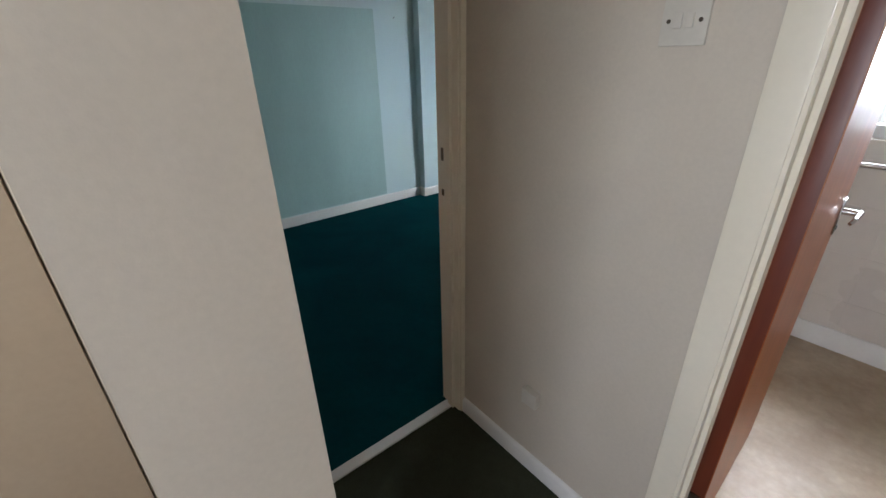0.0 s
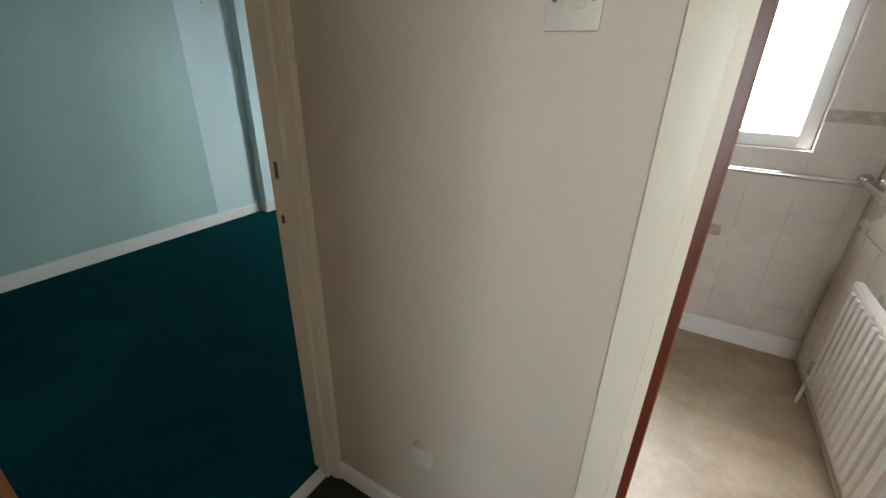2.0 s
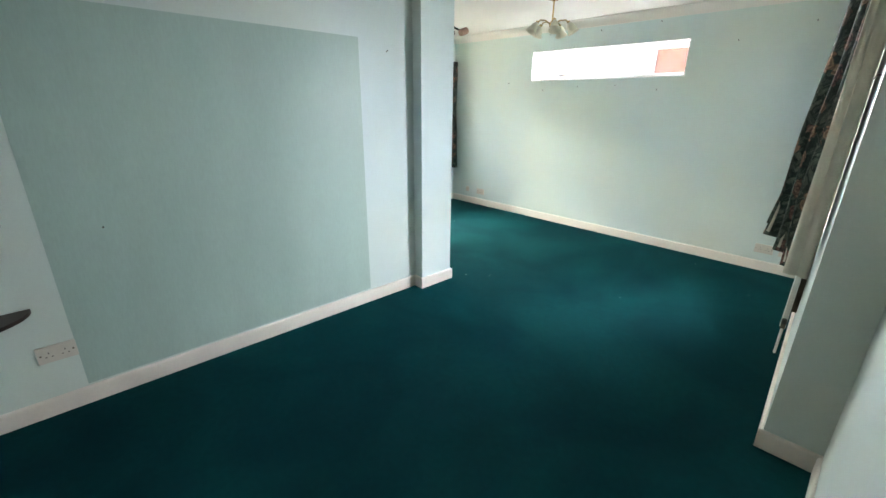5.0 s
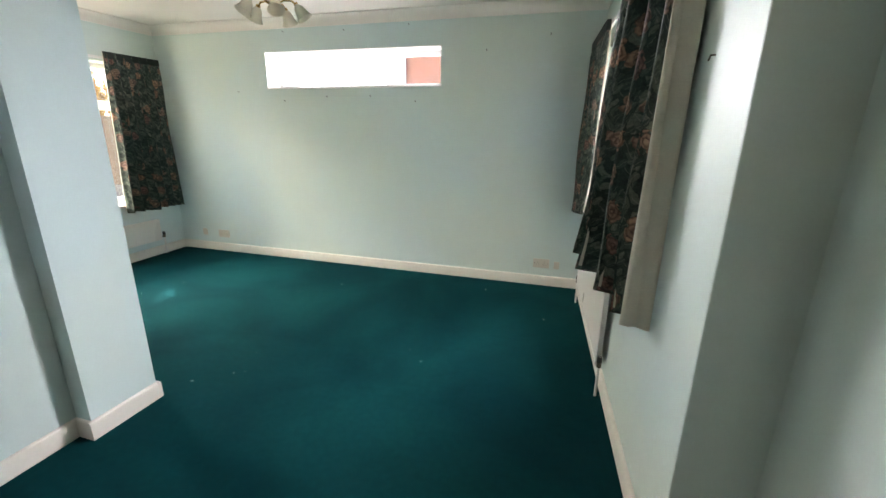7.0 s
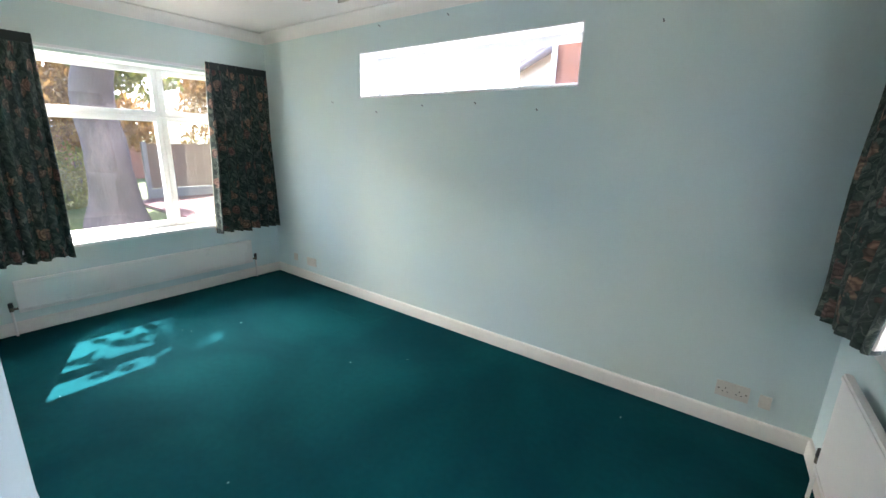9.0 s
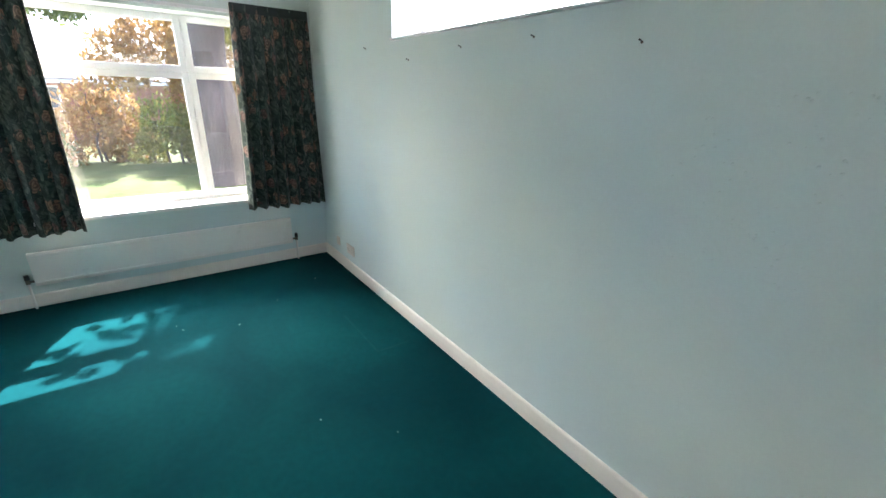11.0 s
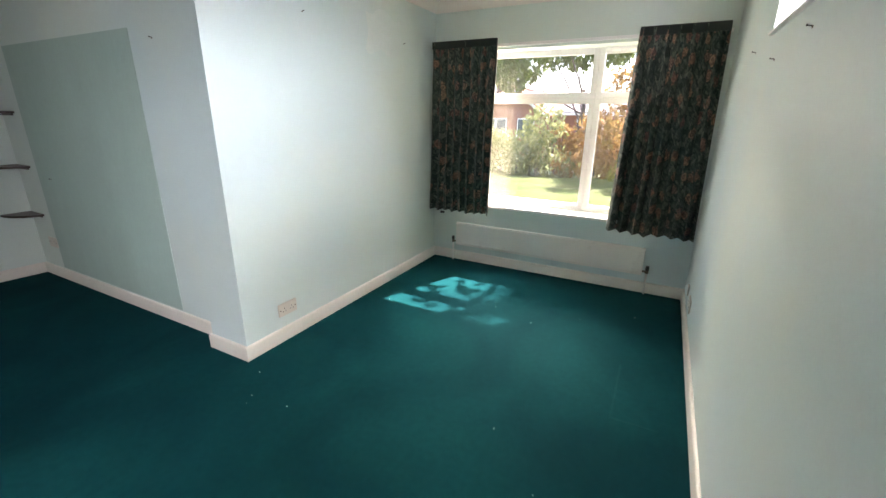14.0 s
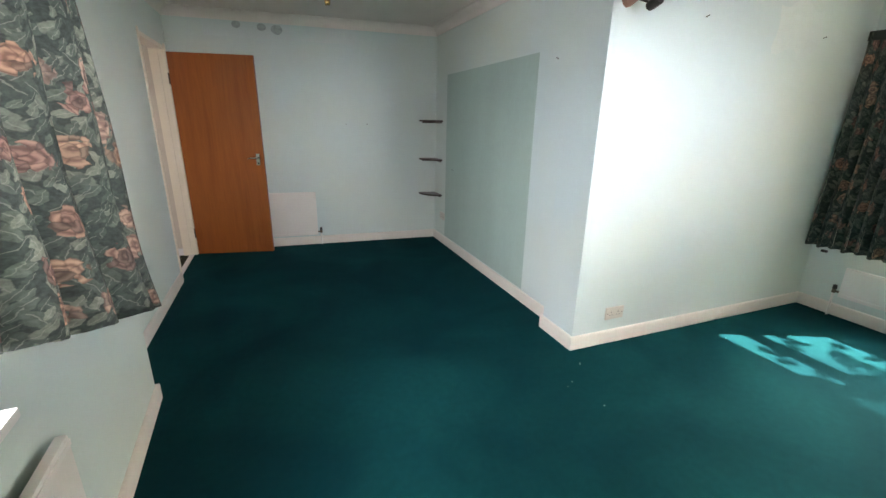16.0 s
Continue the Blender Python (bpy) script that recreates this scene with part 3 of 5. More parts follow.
# high window
w2 = thing("window_2", (0.04, 5.47, 1.77), "long white high-level window in a deep reveal", "window", kind="structure")
m2 = Matrix.Translation((0, 5.47, 0))
x0, x1, z0, z1 = WIN_N
sash(w2, m2, x0 + 0.002, z0 + 0.002, x1 - 0.002, z1 - 0.002, 0.05)
boxes("window_sill", [(x0 + 0.001, 5.222, z0 + 0.001, x1 - 0.001, 5.434, z0 + 0.012)], WHITE, w2, bevel=0.003)
for r in ((x0 + 0.0005, 5.236, z0 + 0.012, x0 + 0.008, 5.434, z1 - 0.001), (x1 - 0.008, 5.236, z0 + 0.012, x1 - 0.0005, 5.434, z1 - 0.001), (x0 + 0.008, 5.236, z1 - 0.009, x1 - 0.008, 5.434, z1 - 0.001)):
    boxes("reveal_lining", [r], WHITE, w2)
# side window behind the near curtains
w3 = thing("window_3", EN @ Vector((1.5, -0.22, 0.76)), "white plastic side window with an open top light", "window", kind="structure")
m3 = EN @ Matrix.Translation((0, -0.11, 0))
s0, s1 = WIN_E[0] - D[1], WIN_E[1] - D[1]
z0, z1 = WIN_E[2], WIN_E[3]
sm = s0 + 0.42
sash(w3, m3, s0 + 0.002, z0 + 0.03, sm, 1.60)
sash(w3, m3, sm + 0.002, z0 + 0.03, s1 - 0.002, 1.60)
sash(w3, m3, s0 + 0.002, 1.602, sm, z1 - 0.002)
hinge_z = z1 - 0.004
sash(w3, m3 @ Matrix.Translation((0, 0, hinge_z)) @ Matrix.Rotation(radians(-22), 4, "X") @ Matrix.Translation((0, 0, -hinge_z)), sm + 0.004, 1.604, s1 - 0.004, hinge_z)
boxes("window_sill", [(s0 + 0.001, -0.072, z0 + 0.002, s1 - 0.001, 0.035, z0 + 0.028)], WHITE, w3, "white painted sill board", bevel=0.006, m=EN)
boxes("window_frame", [(s0 + 0.001, -0.29, z0 + 0.002, s1 - 0.001, -0.0725, z0 + 0.029)], UPVC, w3, m=EN)
# bathroom window
w4 = thing("window_4", (3.78, 2.6, 1.14), "white plastic bathroom window with obscure glass", "window", kind="structure")
m4 = Matrix.Translation((0, 2.625, 0))
sash(w4, m4, BX - 1.0 + 0.002, 1.092, BX - 0.272, 2.098, 0.06, FROSTED)
# added window, unseen behind the walk, that goes with the hall lamp
w5 = thing("added_window", (4.3, -2.06, 0.9), "white window added in the unseen end of the hall", "window", kind="structure")
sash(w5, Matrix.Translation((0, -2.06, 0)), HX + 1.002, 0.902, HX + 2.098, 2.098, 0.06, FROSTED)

# ---- radiators ----


def radiator(name, m, width, z0, z1, label, ribs=0, depth=0.055):
    """Pressed-steel panel radiator: m has x along the wall and y out of it."""
    top = thing(name, m @ Vector((width / 2, 0.03, z0)), label, "radiator")
    bm = bmesh.new()
    box(bm, 0, 0.03, z0, width, 0.03 + depth * 0.5, z1, 0.008, m)
    part("panel", bm, ENAMEL, top)
    bm = bmesh.new()
    box(bm, 0.004, 0.03 + depth * 0.5, z0 + 0.012, width - 0.004, 0.03 + depth * 0.5 + 0.004, z0 + 0.030, 0.002, m)
    part("seam", bm, ENAMEL, top)
    bm = bmesh.new()
    box(bm, 0.004, 0.03 + depth * 0.5, z1 - 0.030, width - 0.004, 0.03 + depth * 0.5 + 0.004, z1 - 0.012, 0.002, m)
    part("seam", bm, ENAMEL, top)
    for k in range(ribs):
        s = 0.03 + (width - 0.06) * (k + 0.5) / ribs
        w = (width - 0.06) / ribs * 0.30
        bm = bmesh.new()
        box(bm, s - w, 0.03 + depth * 0.5 - 0.001, z0 + 0.035, s + w, 0.03 + depth * 0.5 + 0.013, z1 - 0.035, 0.007, m)
        part("rib", bm, ENAMEL, top)
    for s in (width * 0.18, width * 0.82):
        bm = bmesh.new()
        box(bm, s - 0.015, -0.001, z0 + 0.05, s + 0.015, 0.031, z1 - 0.05, m=m)
        part("bracket", bm, STEEL, top)
    for s, e in ((0, -1), (width, 1)):
        bm = bmesh.new()
        zc = z0 + 0.035
        tube(bm, m @ Vector((s, 0.045, zc)), m @ Vector((s + e * 0.035, 0.045, zc)), 0.009)
        tube(bm, m @ Vector((s + e * 0.035, 0.045, zc - 0.014)), m @ Vector((s + e * 0.035, 0.045, zc + 0.018)), 0.013)
        valve = part("valve", bm, CHROME if ribs else STEEL, top, "metal valve")
        bm = bmesh.new()
        tube(bm, m @ Vector((s + e * 0.035, 0.045, zc + 0.018)), m @ Vector((s + e * 0.035, 0.045, zc + 0.05)), 0.015, 0.013)
        part("valve_cap", bm, DARK if not ribs else CHROME, valve)
        bm = bmesh.new()
        tube(bm, m @ Vector((s + e * 0.035, 0.045, zc - 0.014)), m @ Vector((s + e * 0.035, 0.045, 0.001)), 0.0075)
        part("pipe", bm, ENAMEL, top)
    return top


FG, FGL = along(F, G)
radiator("radiator", FG @ Matrix.Translation((0.335, 0, 0)), 1.75, 0.168, 0.405, "long low white panel radiator under the garden window")
radiator("radiator", EN @ Matrix.Translation((1.05, 0, 0)), 1.25, 0.16, 0.62, "white panel radiator under the side window")
radiator("radiator", SN @ Matrix.Translation((1.42, 0, 0)), 0.86, 0.12, 0.62, "white panel radiator partly behind the open door")
radiator("radiator", Matrix.Translation((BX - 0.012, 1.33, 0)) @ Matrix.Rotation(math.pi / 2, 4, "Z"), 0.78, 0.15, 0.67, "white ribbed radiator on the bathroom wall", ribs=13)

# ---- curtains ----


def curtain(m, s0, s1, b0, b1, ztop, zbot, folds, offset, amp, seed, label, group, rise=0.0, bulge=0.0, flare=0.0, taper=0.0):
    """A gathered curtain: m has x along the wall and y out of it; s at the heading, b at the hem."""
    rnd = random.Random(seed)
    top = thing("curtain", m @ Vector(((s0 + s1) / 2, offset, zbot)), label, "curtain", group)
    nu, nv = folds * 12, 26
    ph = [rnd.uniform(-0.5, 0.5) for _ in range(folds + 2)]
    am = [rnd.uniform(0.6, 1.3) for _ in range(folds + 2)]
    hem = [rnd.uniform(-0.012, 0.012) for _ in range(folds + 2)]

    def point(u, v, back):
        k = u * folds
        i = int(min(k, folds - 1e-6))
        f = k - i
        a = am[i] * (1 - f) + am[i + 1] * f
        p = ph[i] * (1 - f) + ph[i + 1] * f
        spread = 0.45 + 0.75 * v ** 0.8
        if v < 0.05:
            spread = 0.30
        wave = math.sin(2 * math.pi * k + p * 0.9 + 0.5 * math.sin(v * 3.1 + seed))
        wave = math.copysign(abs(wave) ** 0.75, wave)
        s = (s0 + (s1 - s0) * u) * (1 - v) + (b0 + (b1 - b0) * u) * v
        s += 0.35 * (s1 - s0) / folds * math.sin(4 * math.pi * k + p) * 0.25 * spread
        y = offset + (bulge + flare * v * v) * math.sin(math.pi * min(1.0, u * 1.02)) ** 2 + amp * (1 - taper * (1 - math.sin(math.pi * min(1.0, u + 0.12)))) * a * spread * wave + 0.012 * math.sin(9 * v + 5 * u + seed) * v
        h = hem[i] * (1 - f) + hem[i + 1] * f
        z = ztop + (zbot + h + rise * u - ztop) * v
        return m @ Vector((s, max(0.02, y - back), z))

    for name, mat, back, label2 in (("cloth", FLORAL, 0.0, ""), ("lining", LINING, 0.009, "cream cotton lining")):
        bm = bmesh.new()
        drop = 1.0 if not back else 0.985
        grid = [[bm.verts.new(point(i / nu, drop * j / nv, back)) for i in range(nu + 1)] for j in range(nv + 1)]
        faces = [bm.faces.new((grid[j][i], grid[j][i + 1], grid[j + 1][i + 1], grid[j + 1][i])) for j in range(nv) for i in range(nu)]
        uv = bm.loops.layers.uv.new("cloth")
        span = abs(s1 - s0)
        wide = span * math.sqrt(1 + (4.4 * amp * folds / span) ** 2)
        for j in range(nv):
            for i in range(nu):
                for loop, (du, dv) in zip(faces[j * nu + i].loops, ((0, 0), (1, 0), (1, 1), (0, 1))):
                    loop[uv].uv = (seed * 0.37 + wide * (i + du) / nu, (ztop - zbot) * (1 - (j + dv) / nv))
        ob = part(name, bm, mat, top, label2)
        ob.data.set_sharp_from_angle(angle=radians(180))
        sol = ob.modifiers.new("thick", "SOLIDIFY")
        sol.thickness = 0.004 if not back else 0.003
        sol.offset = 0
    bm = bmesh.new()
    a, b = sorted((s0, s1))
    box(bm, a, offset - 0.014, ztop - 0.055, b, offset + 0.014, ztop + 0.006, 0.004, m)
    part("heading_tape", bm, HEADING, top)
    return top


def track(m, s0, s1, z, y):
    top = thing("curtain_track", m @ Vector((s0, 0, z)), "slim white curtain track above the window", "curtain track")
    bm = bmesh.new()
    box(bm, s0, y - 0.008, z - 0.012, s1, y + 0.008, z + 0.012, 0.003, m)
    part("rail", bm, UPVC, top)
    n = 4
    for k in range(n):
        s = s0 + (s1 - s0) * (k + 0.5) / n
        bm = bmesh.new()
        box(bm, s - 0.01, 0, z - 0.008, s + 0.01, y - 0.008, z + 0.008, m=m)
        part("bracket", bm, UPVC, top)


yF = F[1]
curtain(FG, yF - 4.62, yF - 5.18, yF - 4.57, yF - 5.215, 2.06, 0.53, 7, 0.085, 0.046, 3, "dark floral printed cotton curtain drawn to the wall", "garden window curtains")
curtain(FG, yF - 2.885, yF - 3.51, yF - 2.885, yF - 3.50, 2.06, 0.53, 8, 0.085, 0.044, 5, "dark floral printed cotton curtain drawn beside the alcove", "garden window curtains")
track(FG, yF - 5.20, yF - 2.90, 2.012, 0.05)
curtain(EN, 0.39, 1.13, 0.465, 1.20, 2.06, 0.73, 6, 0.065, 0.078, 8, "dark floral printed cotton curtain with a cream lining", "side window curtains", 0.22, 0.075, 0.035, 0.4)
curtain(EN, 1.86, 2.62, 1.93, 2.655, 2.06, 0.85, 8, 0.085, 0.035, 11, "dark floral printed cotton curtain in the corner", "side window curtains", -0.12)
track(EN, 2.92 - D[1], 5.2 - D[1], 2.045, 0.06)

# ---- corner shelves ----
for k, z in enumerate((1.415, 0.98, 0.568)):
    top = thing("corner_shelf", (0, 0, z), "dark-stained quarter-round wooden corner shelf", "shelf", "corner shelves")
    bm = bmesh.new()
    rx, ry = 0.20, 0.262
    ring = [Vector((-0.012, -0.012, 0))] + [Vector((-0.012 + rx * math.cos(a), -0.022 + ry * math.sin(a), 0)) for a in [math.pi / 2 * i / 14 for i in range(15)]]
    for v in ring:
        v.y = max(v.y, -0.012 - 0.071 * max(0, v.x))
    lo = [bm.verts.new(v + Vector((0, 0, z - 0.011))) for v in ring]
    hi = [bm.verts.new(v + Vector((0, 0, z + 0.007))) for v in ring]
    bm.faces.new(lo)
    bm.faces.new(hi)
    for i in range(len(ring)):
        j = (i + 1) % len(ring)
        bm.faces.new((lo[i], lo[j], hi[j], hi[i]))
    part("board", bm, SHELF_WOOD, top)
    for r in ((0.0, -0.013, z - 0.028, 0.15, 0.0, z - 0.0115), (-0.0135, 0.0, z - 0.028, -0.003, 0.20, z - 0.0115)):
        boxes("batten", [r], SHELF_WOOD, top)

# cream side of the near curtain, turned back to the wall
side = [o for o in scene.objects if o.name.startswith("curtain") and o.parent is None and o.type == "EMPTY" and o.get("label", "").endswith("cream lining")][0]
bm = bmesh.new()
cols = 7
rows_ = 22
grid = []
for j in range(rows_ + 1):
    v = j / rows_
    line = []
    for i in range(cols + 1):
        u = i / cols
        s = 0.368 + 0.020 * math.sin(3.1 * u) * (1 + 0.5 * math.sin(5 * v)) + 0.025 * u + 0.006 * math.sin(11 * u + 3 * v) + 0.03 * v
        line.append(bm.verts.new(EN @ Vector((s - 0.016, 0.015 + (0.08 + 0.015 * v) * u, 2.05 + (0.72 - 2.05) * v))))
    grid.append(line)
for j in range(rows_):
    for i in range(cols):
        bm.faces.new((grid[j][i], grid[j][i + 1], grid[j + 1][i + 1], grid[j + 1][i]))
flap = part("turned_edge", bm, LINING, side, "cream lining turned back to the wall")
sol = flap.modifiers.new("thick", "SOLIDIFY")
sol.thickness = 0.004


def net(m, s0, s1, z0, z1, y, folds):
    top = thing("net_curtain", m @ Vector(((s0 + s1) / 2, y, z0)), "white net curtain bunched at the side of the window", "curtain")
    bm = bmesh.new()
    nu, nv = folds * 10, 16
    g = [[bm.verts.new(m @ Vector((s0 + (s1 - s0) * i / nu, y + 0.018 * math.sin(2 * math.pi * folds * i / nu + 0.6 * j / nv) * (0.6 + 0.5 * j / nv), z1 + (z0 - z1) * j / nv))) for i in range(nu + 1)] for j in range(nv + 1)]
    for j in range(nv):
        for i in range(nu):
            bm.faces.new((g[j][i], g[j][i + 1], g[j + 1][i + 1], g[j + 1][i]))
    ob = part("cloth", bm, NET, top)
    so = ob.modifiers.new("thick", "SOLIDIFY")
    so.thickness = 0.002


net(EN, 4.55 - D[1], 4.86 - D[1], 0.795, 1.97, -0.042, 4)

# ---- switches, sockets and small wall things ----


def plate(name, m, w, h, label, category, kind="socket", deep=0.009):
    """m has x along the wall and y out of it, with its origin at the plate's centre."""
    top = thing(name, m @ Vector((0, 0, 0)), label, category)
    bm = bmesh.new()
    box(bm, -w / 2, 0, -h / 2, w / 2, deep, h / 2, 0.003, m)
    part("cover", bm, PLASTIC, top)
    if kind == "box":
        return top
    n = 2 if w > 0.12 or kind == "switch" else 1
    for k in range(n):
        cx = (k - (n - 1) / 2) * (0.06 if kind == "socket" else 0.022)
        bm = bmesh.new()
        if kind == "switch":
            box(bm, cx - 0.007, deep - 0.001, -0.013, cx + 0.007, deep + 0.004, 0.013, 0.002, m)
            part("rocker", bm, PLASTIC, top)
        else:
            box(bm, cx - 0.006, deep - 0.001, 0.018, cx + 0.006, deep + 0.003, 0.032, 0.0015, m)
            part("rocker", bm, PLASTIC, top)
            for dx, dz, a, b in ((0, 0.008, 0.002, 0.004), (-0.011, -0.012, 0.0035, 0.002), (0.011, -0.012, 0.0035, 0.002)):
                bm = bmesh.new()
                box(bm, cx + dx - a, deep - 0.002, dz - b, cx + dx + a, deep + 0.0006, dz + b, m=m)
                part("pin_hole", bm, DARK, top)
    for sx in (-1, 1):
        bm = bmesh.new()
        d = min(0.030, w / 2 - 0.012) if w < 0.12 else 0.060
        tube(bm, m @ Vector((sx * d, deep - 0.001, 0)), m @ Vector((sx * d, deep + 0.001, 0)), 0.0042, segs=10)
        part("screw", bm, STEEL, top)
    return top


NN, NL = along(E_, F)
GK, GKL = along(G, K)
MA, MAL = along(M, A)
HN, HNL = along((5.0, HY), (HX, HY))
at = Matrix.Translation
plate("light_switch", HN @ at((5.0 - 3.425, 0, 1.528)), 0.088, 0.088, "yellowed double light switch with dark screws", "switch", "switch")
plate("cable_box", HN @ at((5.0 - 3.155, 0, 0.36)), 0.062, 0.062, "small off-white box near the skirting", "socket", "box", 0.028)
plate("wall_socket", MA @ at((M[1] - 0.278, 0, 0.327)), 0.147, 0.086, "off-white double socket on the green wall", "socket")
plate("wall_socket", NN @ at((E_[0] - 1.95, 0, 0.213)), 0.147, 0.086, "off-white double socket above the skirting", "socket")
plate("wall_socket", NN @ at((E_[0] + 1.66, 0, 0.204)), 0.147, 0.086, "off-white double socket near the window corner", "socket")
plate("aerial_plate", NN @ at((E_[0] + 1.93, 0, 0.21)), 0.06, 0.075, "small off-white aerial plate", "socket", "box")
plate("wall_socket", GK @ at((-0.245 - G[0], 0, 0.215)), 0.147, 0.086, "off-white double socket low on the alcove wall", "socket")
plate("aerial_plate", NN @ at((E_[0] - 2.09, 0, 0.205)), 0.05, 0.07, "small off-white aerial plate", "socket", "box")


def nail(m):
    top = thing("wall_nail", m @ Vector((0, 0, 0)), "small grey nail in the painted wall", "nail", "nails in the walls")
    bm = bmesh.new()
    tube(bm, m @ Vector((0, 0, 0)), m @ Vector((0, 0.014, 0.003)), 0.002, segs=8)
    tube(bm, m @ Vector((0, 0.014, 0.003)), m @ Vector((0, 0.017, 0.0035)), 0.0033, segs=10)
    part("shank", bm, DARK, top)
    bm = bmesh.new()
    tube(bm, m @ Vector((0, 0.0004, -0.002)), m @ Vector((0, 0.0025, -0.002)), 0.0045, segs=10)
    part("wall_plug", bm, STEEL, top)


for x, z in ((-0.637, 2.285), (0.015, 2.272), (0.652, 2.29), (1.878, 2.161), (1.354, 2.06), (0.71, 1.65), (-0.68, 1.66), (-1.225, 1.75), (0.26, 1.70), (-0.2, 1.695)):
    nail(NN @ at((E_[0] - x, 0, z)))
for y, z in ((2.311, 1.823), (0.575, 0.903)):
    nail(MA @ at((M[1] - y, 0.003 if y < 2 else 0, z)))
for x, z in ((1.025, 1.359), (0.791, 1.364)):
    nail(SN @ at((x - A[0], 0, z)))
for x, z in ((-0.595, 2.016), (-1.698, 1.991)):
    nail(GK @ at((x - G[0], 0, z)))
top = thing("wall_hook", EN @ Vector((0.264, 0, 1.6)), "small dark tie-back hook beside the curtain", "hook")
bm = bmesh.new()
tube(bm, EN @ Vector((0.264, 0, 1.612)), EN @ Vector((0.264, 0.012, 1.612)), 0.0022, segs=8)
tube(bm, EN @ Vector((0.264, 0.012, 1.612)), EN @ Vector((0.26, 0.017, 1.597)), 0.0022, segs=8)
part("shank", bm, STEEL, top)
top = thing("cord_cleat", FG @ Vector((yF - 2.965, 0, 0.48)), "small black cleat under the curtain", "cleat")
boxes("cleat", [(yF - 2.985, 0, 0.47, yF - 2.945, 0.02, 0.49)], DARK, top, m=FG, bevel=0.004)
# smudges on the bare strip above the door
SMUDGE = surface("grey_adhesive_mark", (0.50, 0.57, 0.56), 0.8, 0.3, 20.0, 90, 0.2)
for x, z, w, h in ((2.03, 2.285, 0.040, 0.034), (1.80, 2.275, 0.042, 0.034), (1.66, 2.262, 0.055, 0.045)):
    bm = bmesh.new()
    s = (x - A[0]) / math.cos(math.atan2(B[1] - A[1], B[0] - A[0]))
    ring = [bm.verts.new(SN @ Vector((s + w * (1 + 0.25 * noise.noise(Vector((k, x * 9, 0)))) * math.cos(k * math.pi / 10), 0.0042, z + h * (1 + 0.3 * noise.noise(Vector((0, k, x * 5)))) * math.sin(k * math.pi / 10)))) for k in range(20)]
    bm.faces.new(ring)
    tagged(part("trim", bm, SMUDGE), "grey glue mark on the bare strip of wall", "mark", kind="structure")

# painted-over blisters in the plaster beside the high window
rb = random.Random(5)
bm = bmesh.new()
for _ in range(110):
    x, z = 0.86 + 0.42 * rb.random() ** 0.8, rb.uniform(1.02, 1.52)
    r = rb.uniform(0.002, 0.0056)
    m = NN @ at((E_[0] - x, 0.0004, z)) @ Matrix.Rotation(rb.uniform(0, 3), 4, "Y") @ Matrix.Diagonal((1.0, 1.0, rb.uniform(0.5, 1.0), 1.0))
    lathe(bm, [(r, 0.0), (r * 0.75, r * 0.22), (r * 0.35, r * 0.36), (r * 0.02, r * 0.38)], (0, 0, 0), 8)
    bm.verts.ensure_lookup_table()
    new_verts = bm.verts[-32:]
    bmesh.ops.transform(bm, matrix=m @ Matrix.Rotation(-math.pi / 2, 4, "X"), verts=new_verts)
tagged(part("trim", bm, TEAL), "small painted-over blisters in the wall plaster", "paint", kind="structure")

# pressed lines where furniture stood on the carpet
PRESSED = carpet("pressed_carpet", (0.004, 0.052, 0.060), (0.008, 0.080, 0.087))
bm = bmesh.new()
box(bm, -0.98, 4.872, -0.002, -0.45, 4.884, 0.0012)
box(bm, -0.455, 4.872, -0.002, -0.443, 5.10, 0.0011)
tagged(part("trim", bm, PRESSED), "faint pressed line in the teal carpet", "carpet", kind="structure")

# bits of lint on the carpet
LINT = surface("white_lint", (0.75, 0.75, 0.72), 0.9, 0.1, 9.0, 90, 0.0)
rl = random.Random(77)
bm = bmesh.new()
for _ in range(16):
    x, y = rl.uniform(-1.8, 2.1), rl.uniform(2.95, 5.0)
    a, n = rl.uniform(0, 3.1), rl.uniform(0.0015, 0.006)
    box(bm, -n, -0.0009, 0, n, 0.0009, 0.0012, m=Matrix.Translation((x, y, 0.0015)) @ Matrix.Rotation(a, 4, "Z"))
tagged(part("lint", bm, LINT), "scattered white lint on the teal carpet", "lint", kind="stuff")

# ---- lamps ----
SHADE = clear_glass("frosted_amber_glass", True)
SHADE.node_tree.nodes["Principled BSDF"].inputs["Base Color"].default_value = (0.92, 0.85, 0.70, 1)
SHADE.node_tree.nodes["Principled BSDF"].inputs["Transmission Weight"].default_value = 0.25


